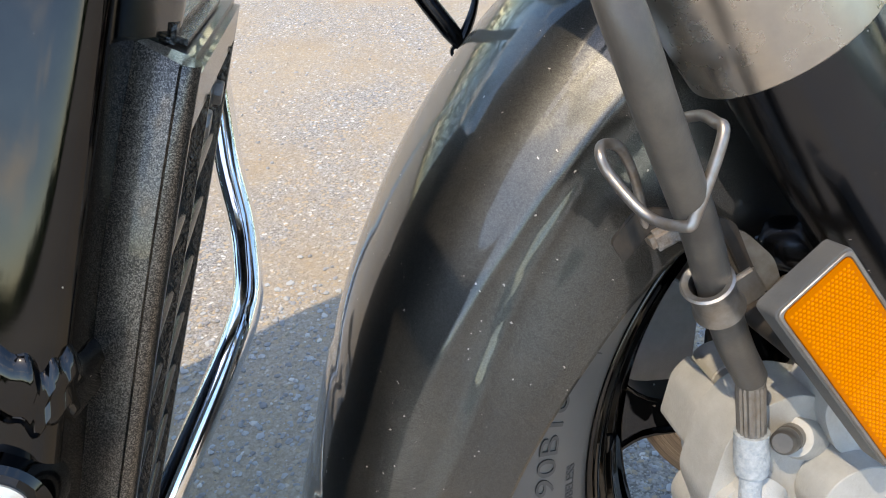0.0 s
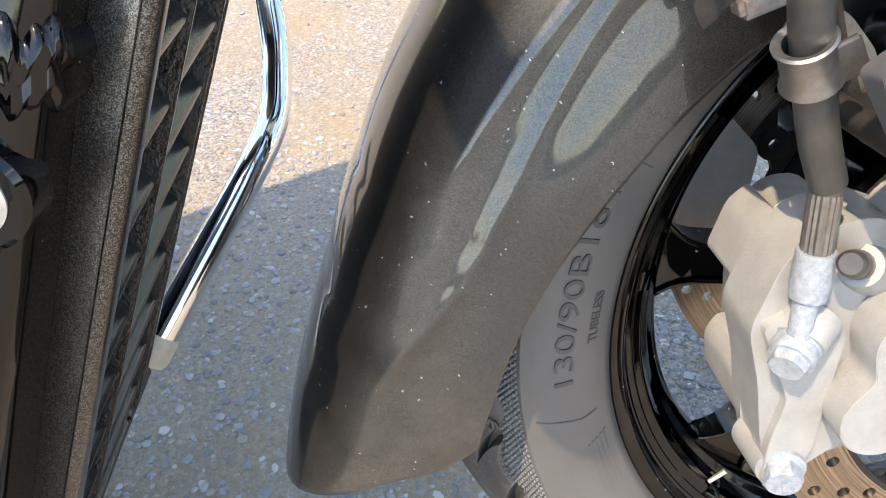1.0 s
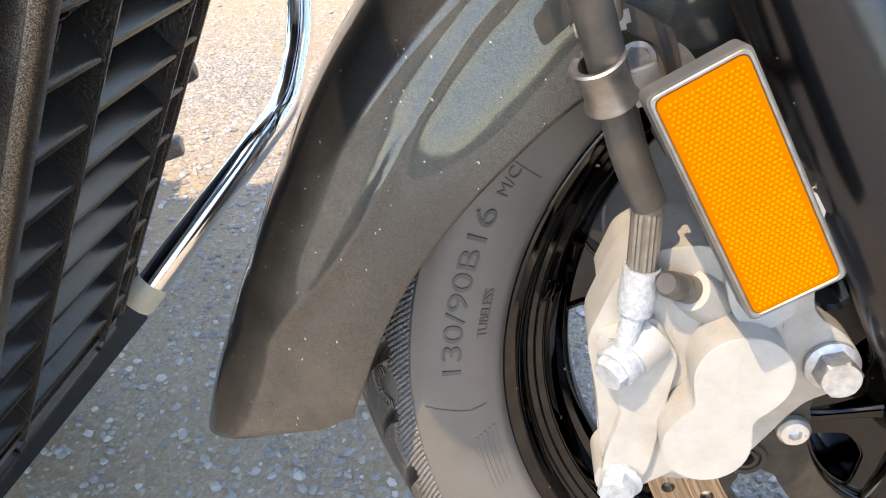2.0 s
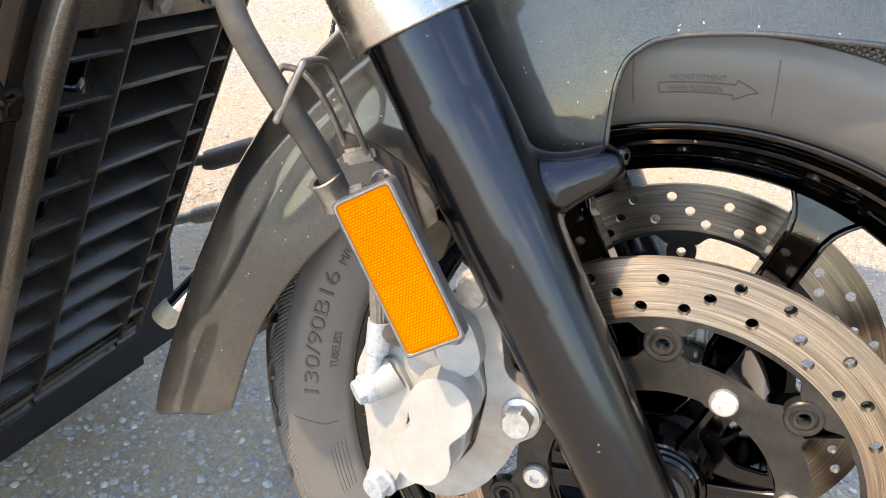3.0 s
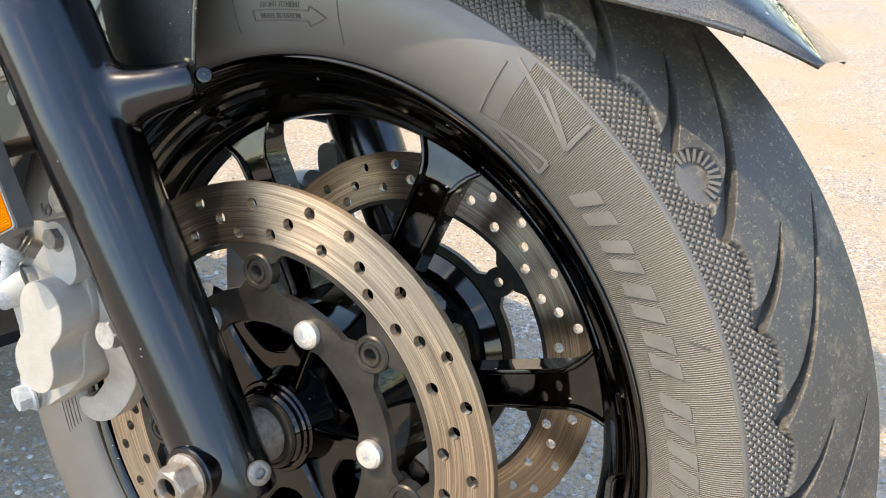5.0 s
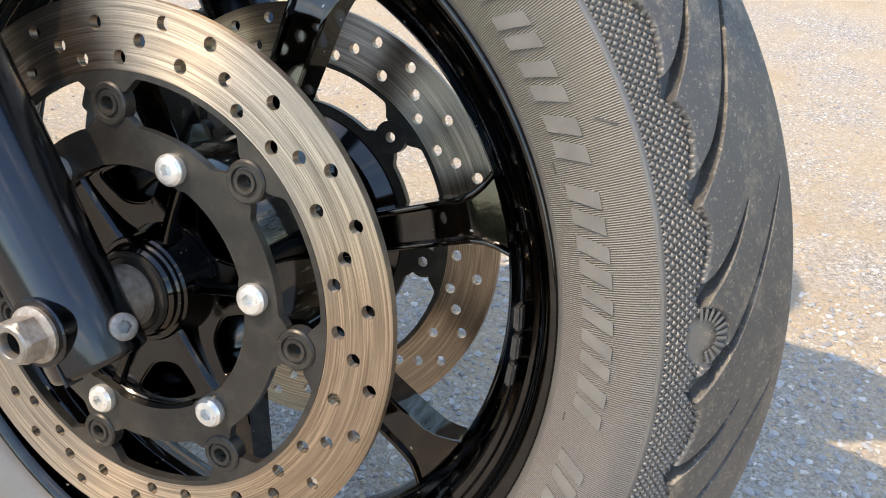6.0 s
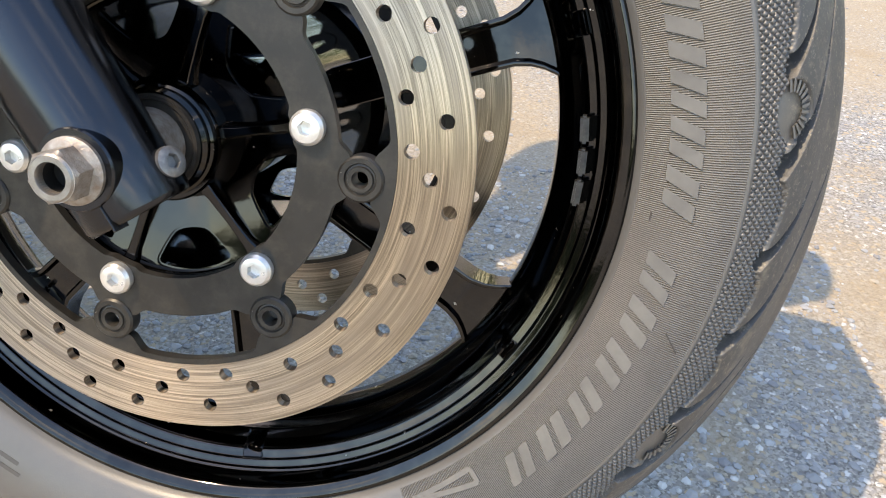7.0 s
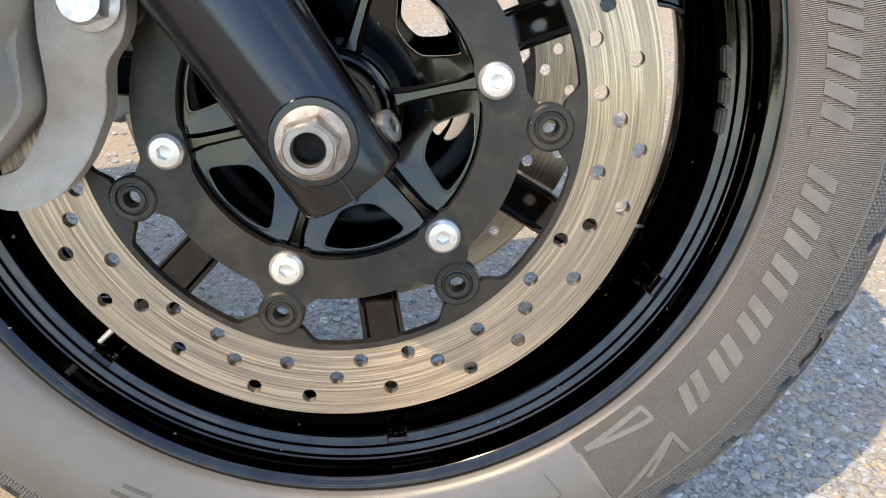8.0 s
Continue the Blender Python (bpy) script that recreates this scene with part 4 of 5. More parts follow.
# front fender
EDGE = [(43.5, 0.3490), (47.5, 0.3366), (54, 0.3160), (61, 0.2972), (66, 0.2883), (72, 0.2810), (76, 0.2763), (82, 0.2713), (90, 0.2685), (96, 0.2665), (99.5, 0.2640), (102, 0.2560), (104.2, 0.2380), (105.4, 0.2160), (106.4, 0.2050), (108.5, 0.2015), (118, 0.2040), (127, 0.2085), (130, 0.2125), (132, 0.2240), (134, 0.2350), (137, 0.2390), (141, 0.2420), (150, 0.2500), (160, 0.2610), (168, 0.2710), (178, 0.2830), (186, 0.2960)]
CROWN = [(43.5, 0.3520), (52, 0.3480), (62, 0.3460), (90, 0.3450), (130, 0.3450), (150, 0.3460), (163, 0.3510), (173, 0.3620), (181, 0.3790), (188, 0.3990), (195, 0.4200)]


UPPER_CREASE = [(110, 0.3050), (130, 0.3058), (136, 0.3066), (143, 0.3086), (149, 0.3118), (155, 0.3155), (165, 0.3230)]
LOWER_CREASE = [(125, 0.2940), (136, 0.2944), (150, 0.2945), (157, 0.2942), (162, 0.2972), (166, 0.3030), (170, 0.3130), (174, 0.3270), (177, 0.3385), (182, 0.3560)]


def build_fender():
    ea, er = np.array(EDGE).T
    ca, cr = np.array(CROWN).T
    plain = (ea < 99) | (ea > 139)
    ba, br = ea[plain], er[plain]
    n, half = 300, 60
    rings = []
    for i in range(n + 1):
        row = []
        for j in range(2 * half + 1):
            v = j / half if j <= half else 2 - j / half
            last = 184.5 + 7.0 * min(1, v * 1.05) ** 1.5 - 1.2 * max(0, 0.12 - v) / 0.12
            a = 43.5 + (last - 43.5) * i / n
            re, rc = np.interp(a, ea, er), np.interp(a, ca, cr)
            base = np.interp(a, ba, br)
            rk = base + (rc - base) * (0.36 + 0.12 * blend(a, 90, 120))
            taper = 0.0095 * (1 - blend(a, 55, 85))
            ye = -0.0040 + taper
            yk = -0.0020 + taper
            if v < 0.4:
                t = v / 0.4
                r = re + (rk - re) * t
                y = ye + (yk - ye) * t - 0.0025 * math.sin(math.pi * t) * blend(a, 96, 125)
            else:
                f = (v - 0.4) / 0.6 * math.pi / 2
                r = rk + (rc - rk) * math.sin(f) ** 0.92
                y = YC - (YC - yk) * math.cos(f) ** 0.80
            for line, height, start, end in ((UPPER_CREASE, 0.0042, (112, 128), (150, 162)), (LOWER_CREASE, 0.0026, (128, 142), (172, 180))):
                off = r - np.interp(a, *zip(*line))
                y -= height * math.exp(-(math.hypot(off, 0.0011) - 0.0011) / 0.0050) * blend(a, *start) * (1 - blend(a, *end))
            y -= 0.0055 * blend(a, 138, 158) * max(0, 1 - v * 1.6)
            row.append(polar(r, a, y if j <= half else 2 * YC - y))
        rings.append(row)
    fender = part("front_fender", skin(bmesh.new(), rings, False, False, False), PAINT, bike, "charcoal metallic front fender, dusty at its tail", 50)
    mod = fender.modifiers.new("thickness", "SOLIDIFY")
    mod.thickness, mod.offset = 0.0020, -1
    rim = [polar(float(np.interp(a, ea, er)), a, -0.0036 + 0.0095 * (1 - blend(a, 55, 85))) for a in np.arange(48, 131.5, 1.5)]
    part("rolled_edge", tube(rim, 0.0016, 10, 2), PAINT, fender, "thin rolled edge of the fender")
    bolt = part("fender_bolt", socket_bolt(0.0050, 0.004, 0.002), SATIN_BLACK, fender, "black fender bolt")
    bolt.matrix_basis = basis((-0.0490, -0.0050, 0.2015), (0.75, -0.6, 0.2))
    return fender


build_fender()


# brake caliper
def blob(circles, k=0.012, n=64):
    """The outline round several circles (x, z, r) that melt into one another."""
    cx, cz = (sum(c[i] for c in circles) / len(circles) for i in (0, 1))

    def field(x, z):
        d = [math.hypot(x - a, z - b) - r for a, b, r in circles]
        return -k * math.log(sum(math.exp(-q / k) for q in d))

    out = []
    for i in range(n):
        c, s = math.cos(2 * math.pi * i / n), math.sin(2 * math.pi * i / n)
        lo, hi = 0.0, 0.12
        for _ in range(24):
            mid = (lo + hi) / 2
            lo, hi = (mid, hi) if field(cx + c * mid, cz + s * mid) < 0 else (lo, mid)
        out.append((cx + c * lo, cz + s * lo))
    return out


def build_caliper():
    outline = rounded([(-0.182, 0.060), (-0.172, 0.090), (-0.160, 0.103), (-0.140, 0.107), (-0.120, 0.098), (-0.108, 0.083), (-0.101, 0.062), (-0.110, 0.040), (-0.112, 0.014), (-0.126, 0.000), (-0.146, -0.016), (-0.154, -0.022), (-0.166, -0.018), (-0.171, 0.004), (-0.175, 0.032)], 0.006)
    near = plate([outline], -0.0400, -0.0105, 0.006, 3)
    inside = rounded([(-0.160, 0.050), (-0.150, 0.088), (-0.130, 0.090), (-0.105, 0.062), (-0.112, 0.014), (-0.130, -0.010), (-0.150, -0.018), (-0.158, 0.010)], 0.008)
    far = plate([inside], 0.0160, 0.0400, 0.006, 3)
    bridge = plate([rounded([(-0.176, 0.062), (-0.168, 0.086), (-0.158, 0.094), (-0.153, 0.070), (-0.153, 0.050)], 0.004), ], -0.020, 0.026, 0.004, 2)
    bridge_2 = plate([rounded([(-0.172, 0.014), (-0.166, 0.024), (-0.153, 0.020), (-0.151, -0.008), (-0.160, -0.016), (-0.170, -0.006)], 0.004)], -0.020, 0.026, 0.004, 2)
    boss = tube([(-0.158, -0.040, 0.064), (-0.166, -0.048, 0.058)], [0.0125, 0.0105], 24, 2)
    low = tube([(-0.161, -0.018, -0.014), (-0.161, -0.043, -0.013)], [0.0115, 0.0110], 24, 2)
    rib = plate([rounded([(-0.1790, 0.0640), (-0.1560, 0.0760), (-0.1440, 0.0560), (-0.1470, 0.0240), (-0.1490, -0.0040), (-0.1580, -0.0240), (-0.1700, -0.0210), (-0.1690, 0.0020), (-0.1640, 0.0260)], 0.004)], -0.0450, -0.0300, 0.0045, 2)
    neck = tube([(-0.1340, -0.0330, 0.0800), (-0.1440, -0.0430, 0.0880)], [0.0120, 0.0085], 20, 3)
    body = part("brake_caliper", merged(near, far, bridge, bridge_2, boss, low, rib, neck), CAST, bike, "silver cast brake caliper, dusty and weathered", 32)
    peanut = blob([(-0.1215, 0.0590, 0.0190), (-0.1310, 0.0230, 0.0178)], 0.006)
    part("piston_housing", plate([peanut], -0.0600, -0.0400, 0.0050, 5), CAST, body, "smooth silver twin piston housing", 50)
    ear = blob([(-0.1210, 0.1010, 0.0105), (-0.1160, 0.0860, 0.0110)], 0.006)
    part("slide_ear", plate([ear], -0.0480, -0.0200, 0.004, 3), CAST, body)
    arm = [(-0.121, 0.131), (-0.112, 0.137), (-0.102, 0.132), (-0.097, 0.105), (-0.092, 0.076), (-0.076, 0.066), (-0.067, 0.054), (-0.0710, 0.0392), (-0.0822, 0.0288), (-0.0881, 0.0086), (-0.0986, -0.0098), (-0.1117, -0.0237), (-0.1276, -0.0307), (-0.1413, -0.0290), (-0.1440, -0.0190), (-0.1384, -0.0149), (-0.1284, -0.0131), (-0.1176, 0.0009), (-0.1099, 0.0142), (-0.1050, 0.0342), (-0.1010, 0.0600), (-0.1070, 0.0920), (-0.1200, 0.1140)]
    bracket = plate([rounded(arm, 0.006)], -0.0360, -0.0230, 0.0035, 3)
    for v in bracket.verts:
        v.co.y += 0.0140 * (1 - blend(v.co.z, 0.005, 0.048))
    part("caliper_bracket", bracket, BARE_CAST, body, "silver cast caliper bracket")
    for name, p, r, h, d, material, label in (
        ("bracket_bolt", (-0.1117, -0.0400, 0.1276), 0.0090, 0.0125, (0, -1, 0.05), ZINC, "grey hexagon bracket bolt"),
        ("bracket_bolt", (-0.0803, -0.0370, 0.0526), 0.0090, 0.0125, (0, -1, 0.05), ZINC, "grey hexagon bracket bolt"),
        ("slide_bolt", (-0.1205, -0.0465, 0.1020), 0.0066, 0.0065, (0, -1, 0.05), LEAD, "dark slide pin bolt"),
        ("caliper_bolt", (-0.1610, -0.0430, -0.0130), 0.0086, 0.0100, (-0.25, -1, -0.15), CORRODED, "chalky corroded caliper bolt"),
        ("banjo_bolt", (-0.1655, -0.0475, 0.0575), 0.0076, 0.0135, (-0.62, -0.68, -0.30), CORRODED, "chalky corroded banjo bolt"),
    ):
        b = part(name, hex_bolt(r, h), material, body, label, 30)
        b.matrix_basis = basis(p, d) @ turn_y(17)
    part("banjo_fitting", merged(tube([(-0.1672, -0.0500, 0.0600), (-0.1665, -0.0492, 0.0720), (-0.1650, -0.0475, 0.0800)], [0.0050, 0.0046, 0.0050], 20, 4), tube([(-0.1652, -0.0477, 0.0790), (-0.1648, -0.0472, 0.0850), (-0.1643, -0.0466, 0.0990)], [0.0068, 0.0074, 0.0072], 20, 4), moved(lathe([(0.0035, -0.0045), (0.0086, -0.0045), (0.0092, -0.0035), (0.0092, 0.0035), (0.0086, 0.0045), (0.0035, 0.0045)], 32), basis((-0.1685, -0.0505, 0.0560), (-0.62, -0.68, -0.30)))), CORRODED, body, "chalky corroded brake hose fitting", 40)
    part("bleed_nipple", merged(tube([(-0.1420, -0.0400, 0.0860), (-0.1480, -0.0470, 0.0910)], [0.0062, 0.0055], 18, 2), tube([(-0.1470, -0.0460, 0.0902), (-0.1482, -0.0473, 0.0912), (-0.1490, -0.0482, 0.0919), (-0.1498, -0.0490, 0.0925), (-0.1506, -0.0499, 0.0932), (-0.1515, -0.0509, 0.0939), (-0.1550, -0.0547, 0.0967), (-0.1564, -0.0563, 0.0978)], [0.0042, 0.0056, 0.0047, 0.0057, 0.0047, 0.0056, 0.0052, 0.0040], 20, 3)), HOSE_RUBBER, body, "bleed nipple under a grey rubber cap")
    return body


caliper = build_caliper()
mirror_y(caliper)


# brake hose, its clip and guide
def fluted(p, q, r, n):
    """A crimped sleeve: a round bar with flutes along it."""
    p, q = Vector(p), Vector(q)
    d = (q - p).normalized()
    u = d.orthogonal().normalized()
    v = d.cross(u)
    rows = []
    for t, k in ((0, 0.86), (0.05, 1.0), (0.80, 1.0), (0.86, 0.93), (0.90, 1.02), (1, 1.0)):
        ring = []
        for i in range(2 * n):
            a = math.pi * i / n
            rr = r * k * (1.0 if i % 2 or t > 0.85 else 0.90)
            ring.append(p.lerp(q, t) + rr * (u * math.cos(a) + v * math.sin(a)))
        rows.append(ring)
    return skin(bmesh.new(), rows, False)


def build_hose():
    line = [(-0.1655, -0.0478, 0.1270), (-0.1760, -0.0545, 0.1500), (-0.1874, -0.0630, 0.1830), (-0.1950, -0.0720, 0.2035), (-0.2045, -0.0825, 0.2250), (-0.2140, -0.0915, 0.2470), (-0.2200, -0.0962, 0.2620), (-0.2240, -0.0968, 0.2760), (-0.2268, -0.0930, 0.2900), (-0.2300, -0.0800, 0.3250), (-0.2320, -0.0600, 0.3900)]
    hose = part("brake_hose", tube(line, [0.0066, 0.0068] + [0.0066] * 9, 28), HOSE_RUBBER, bike, "thick grey-black rubber brake hose")
    part("hose_crimp", fluted((-0.1643, -0.0466, 0.0985), (-0.1655, -0.0478, 0.1280), 0.0060, 18), CRIMP, hose, "grey fluted steel hose sleeve", 20)
    d = Vector((-0.40, -0.30, 0.86))
    ring = [(0.0066, -0.0080), (0.0088, -0.0088), (0.0097, -0.0082), (0.0094, -0.0068), (0.0084, -0.0050), (0.0084, 0.0050), (0.0094, 0.0068), (0.0097, 0.0082), (0.0088, 0.0088), (0.0066, 0.0080)]
    part("hose_clip", merged(moved(lathe(ring, 40), basis((-0.1872, -0.0625, 0.1760), d)), moved(slab((0.016, 0.003, 0.013), 0.001), Matrix.Translation((-0.1755, -0.0600, 0.1735)) @ Matrix.Rotation(radians(-25), 4, "Y"))), CRIMP, hose, "bare steel hose clip with flared rims")
    wire = [(-0.1840, -0.0230, 0.1840), (-0.1820, -0.0330, 0.1920), (-0.1895, -0.0430, 0.2175), (-0.1945, -0.0520, 0.2365), (-0.1915, -0.0640, 0.2425), (-0.1930, -0.0790, 0.2440), (-0.1935, -0.0845, 0.2410), (-0.2035, -0.0865, 0.2190), (-0.2065, -0.0850, 0.2150), (-0.2130, -0.0720, 0.2150), (-0.2200, -0.0600, 0.2260), (-0.2220, -0.0560, 0.2330), (-0.2190, -0.0510, 0.2350), (-0.2110, -0.0450, 0.2300), (-0.2030, -0.0360, 0.2130), (-0.1960, -0.0250, 0.1860)]
    part("hose_guide", tube(wire, 0.0019, 14, 6), WIRE_STEEL, hose, "bent steel wire hose guide")
    return hose


build_hose()


def build_reflector():
    """A flat rectangular reflector; its long side runs down and ahead."""
    tl, tr, bl = Vector((-0.1735, -0.0838, 0.1765)), Vector((-0.1480, -0.0800, 0.1915)), Vector((-0.1330, -0.0850, 0.1035))
    u, v = (tr - tl), (tl - bl)
    w, h = u.length, v.length
    u, v = u.normalized(), v.normalized()
    v = (v - u * u.dot(v)).normalized()
    back = u.cross(v) * -1
    m = Matrix((u, back, v)).transposed().to_4x4()
    m.translation = (tr + bl) / 2

    def box(w, h):
        return rounded([(-w / 2, -h / 2), (w / 2, -h / 2), (w / 2, h / 2), (-w / 2, h / 2)], 0.003, 5)

    def prisms(w, h, pitch=0.0018):
        """The moulded lens: a rounded sheet with a flat rim and rows of small pointed cells, which lean two ways."""
        base = plate([box(w, h)], -0.0014, 0.0002, 0.0006)
        cells = bmesh.new()
        rows = int((h - 0.0030) / (pitch * 0.866))
        for i in range(rows):
            z = -h / 2 + 0.0022 + i * pitch * 0.866
            x = -w / 2 + 0.0022 + (pitch / 2 if i % 2 else 0)
            lean = 0.00030 if z > -0.004 else -0.00030
            while x < w / 2 - 0.0018:
                ring = [cells.verts.new((x + pitch * 0.577 * math.cos(a), -0.00135, z + pitch * 0.577 * math.sin(a))) for a in (math.pi / 6 + k * math.pi / 3 for k in range(6))]
                tip = cells.verts.new((x + lean * 0.5, -0.00195, z + lean))
                for k in range(6):
                    cells.faces.new((ring[k], ring[(k + 1) % 6], tip))
                x += pitch
        return merged(base, cells)

    shell = part("side_reflector", plate([box(w + 0.0045, h + 0.0045)], -0.0005, 0.0100, 0.0012), HOUSING, bike, "grey plastic reflector housing")
    shell.matrix_basis = m
    part("rim_line", plate([box(w + 0.0030, h + 0.0030), box(w + 0.0004, h + 0.0004)[::-1]], -0.0014, 0.0002, 0.0003, 1), WIRE_STEEL, shell, "thin bright rim round the lens")
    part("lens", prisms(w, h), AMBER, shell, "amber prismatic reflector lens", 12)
    low = [(-0.207, 0.178), (-0.195, 0.190), (-0.178, 0.185), (-0.166, 0.180), (-0.158, 0.160), (-0.150, 0.140), (-0.142, 0.130), (-0.135, 0.136), (-0.131, 0.152), (-0.139, 0.158), (-0.147, 0.150), (-0.155, 0.168), (-0.161, 0.186), (-0.179, 0.195), (-0.200, 0.200), (-0.212, 0.188)]
    bracket = part("reflector_bracket", plate([rounded(low, 0.003)], -0.0290, -0.0265, 0.0006), BRACKET, bike, "dark steel bracket with rust on its edges")
    part("bracket_tab", moved(slab((0.020, 0.012, 0.009), 0.002), Matrix.Translation((-0.1870, -0.0270, 0.1880)) @ Matrix.Rotation(radians(-18), 4, "Y")), RUSTY, bracket, "rust-edged steel tab that holds the wire")
    ear = rounded([(-0.1690, 0.1840), (-0.1560, 0.1800), (-0.1430, 0.1650), (-0.1390, 0.1500), (-0.1450, 0.1460), (-0.1600, 0.1620)], 0.004)
    part("stamped_ear", plate([ear], -0.0262, -0.0245, 0.0005), CRIMP, bracket, "grey steel ear with stamped dashes")
    b = part("bracket_bolt", hex_bolt(0.0056, 0.0065), LEAD, bracket, "grey hexagon bolt")
    b.matrix_basis = basis((-0.1731, -0.0285, 0.1746), (0, -1, 0.1))
    part("spacer", tube([(-0.1600, -0.0280, 0.1500), (-0.1540, -0.0760, 0.1460)], 0.0050, 16, 2), BRACKET, bracket, "dark reflector stud")


build_reflector()


# radiator with its louvred grille; u runs across to the left, v up the raked face
def build_radiator():
    o = Vector((-0.4680, -0.0430, 0.0))
    v = Vector((0.4050, -0.0350, 0.9140)).normalized()
    u = Vector((0.0, 1.0, 0.0383)).normalized()
    ahead = u.cross(v).normalized()
    if ahead.x < 0:
        ahead = -ahead
    m = Matrix((u, ahead, v)).transposed().to_4x4()
    m.translation = o

    def bar(x0, x1, y0, y1, z0, z1, bevel=0.002):
        return moved(slab((x1 - x0, y1 - y0, z1 - z0), bevel), Matrix.Translation(((x0 + x1) / 2, (y0 + y1) / 2, (z0 + z1) / 2)))

    def side_panel():
        """The shroud's side: widest in front, tapering back, with a raised lip along its front edge."""
        prof = [(-0.0010, -0.0215), (0.0000, -0.0225), (0.0080, -0.0225), (0.0080, 0.0040), (-0.0020, 0.0045), (-0.0052, 0.0030), (-0.0064, 0.0010), (-0.0064, -0.0006), (-0.0050, -0.0016)]
        rows = []
        for z, k in ((-0.1200, 0.9), (-0.1180, 1.0), (0.2250, 1.0), (0.2450, 1.0), (0.2650, 1.0), (0.2850, 1.0), (0.3060, 1.0), (0.3100, 0.85)):
            rows.append([(x * k, y - 0.003 * (z > 0.2) * (y > -0.01), z + (0.004 if y < -0.02 else 0.0) * (z > 0)) for x, y in prof])
            rows[-1] = [(x + 1.2 * max(0.0, z - 0.225) ** 2, y, z) for x, y, z in rows[-1]]
        return skin(bmesh.new(), rows, False)

    shroud = part("radiator_shroud", merged(side_panel(), bar(0.186, 0.192, -0.026, 0.001, -0.085, 0.300, 0.002), bar(0.0100, 0.190, -0.024, 0.001, 0.285, 0.309, 0.003), bar(0.0, 0.190, -0.026, -0.002, -0.095, -0.082, 0.003)), COARSE_FLAKE, bike, "textured black plastic radiator shroud")
    shroud.matrix_basis = m
    part("radiator_core", bar(0.020, 0.188, -0.034, -0.024, -0.090, 0.300, 0.002), LOUVRE, shroud, "dark radiator core")
    for x in (0.0575, 0.1590):
        part("divider", bar(x, x + 0.0035, -0.026, 0.002, -0.088, 0.290, 0.001), PLASTIC, shroud, "raised black divider")
    part("header_panel", bar(0.0100, 0.1880, -0.020, -0.0040, 0.2560, 0.2845, 0.003), COARSE_FLAKE, shroud, "smooth dark panel above the slats")
    for x in (0.0860, 0.1420):
        bolt = part("header_bolt", hex_bolt(0.0062, 0.0050), LEAD, shroud, "dark hexagon bolt")
        bolt.matrix_basis = Matrix.Translation((x, -0.0030, 0.2700)) @ Matrix.Rotation(math.pi, 4, "Z")

    def slat(x0, x1):
        prof = [(-0.026, 0.0130), (-0.024, 0.0145), (-0.002, 0.0030), (-0.0008, 0.0026), (0.0002, 0.0014), (0.0003, 0.0004), (-0.0006, -0.0008), (-0.0022, -0.0010), (-0.026, 0.0110)]
        return skin(bmesh.new(), [[(x, y, z) for y, z in prof] for x in (x0, x1)], False)

    a, b, c = (part("slat", slat(*ends), LOUVRE, shroud) for ends in ((0.004, 0.058), (0.0605, 0.1595), (0.1620, 0.188)))
    for k in range(11):
        z = -0.1010 + 0.0345 * k
        for one, dz in ((a, -0.004), (b, 0.0), (c, 0.003)):
            if k == 0:
                one.matrix_basis = Matrix.Translation((0, 0, z + dz))
            else:
                again(one, Matrix.Translation((0, 0, z + dz)))
    def section(z):
        """A soft-cornered box section whose outer side turns slightly back."""
        ring, turn = [], radians(14)
        for a in np.linspace(0, 2 * math.pi, 128, False):
            c, s = math.cos(a), math.sin(a)
            x = 0.036 * math.copysign(abs(c) ** 0.28, c)
            y = 0.046 * math.copysign(abs(s) ** 0.28, s)
            ring.append((0.022 + 0.085 * (z - 0.22) + x * math.cos(turn) - y * math.sin(turn), -0.060 + x * math.sin(turn) + y * math.cos(turn), z))
        return ring

    box_tube = skin(bmesh.new(), [section(z) for z in (-0.20, 0.0, 0.2, 0.42)], False)
    frame_tube = part("frame_downtube", merged(box_tube, bar(-0.0020, 0.022, -0.0330, -0.0262, -0.20, 0.36, 0.0012)), GLOSS_BLACK, bike, "gloss black cast frame downtube")
    frame_tube.matrix_basis = m
    rows = []
    for dz, grow in ((-0.0130, -0.02), (-0.0100, 0.05), (-0.0050, 0.09), (0.0, 0.06), (0.0050, 0.095), (0.0100, 0.05), (0.0130, -0.02)):
        row = []
        for k, q in enumerate(section(0.205 + dz)):
            a = 2 * math.pi * k / 128
            row.append((0.0205 + (q[0] - 0.0205) * (1 + grow), -0.060 + (q[1] + 0.060) * (1 + grow), q[2] + 0.0025 * math.sin(7 * a) + 0.0016 * math.sin(17 * a)))
        rows.append(row)
    lump = skin(bmesh.new(), rows, False)
    part("weld_collar", lump, GLOSS_BLACK, frame_tube, "gloss black uneven weld round the frame tube", 60)
    for p in ((-0.0250, -0.037, 0.165), (-0.0365, -0.037, 0.030)):
        seat = part("bolt_boss", moved(lathe([(0.0030, 0.010), (0.0190, 0.010), (0.0180, -0.004), (0.0160, -0.006), (0.0120, -0.0055), (0.0030, -0.0050)], 40, False), Matrix.Translation(p) @ Matrix.Rotation(radians(-90), 4, "Z")), GLOSS_BLACK, frame_tube, "black bolt boss")
        b = part("frame_bolt", hex_bolt(0.0095, 0.008, 1.25, 0.0045), BOLT_STEEL, frame_tube, "bright hollow frame bolt")
        b.matrix_basis = Matrix.Translation((p[0] - 0.005, p[1], p[2])) @ Matrix.Rotation(radians(-90), 4, "Z")
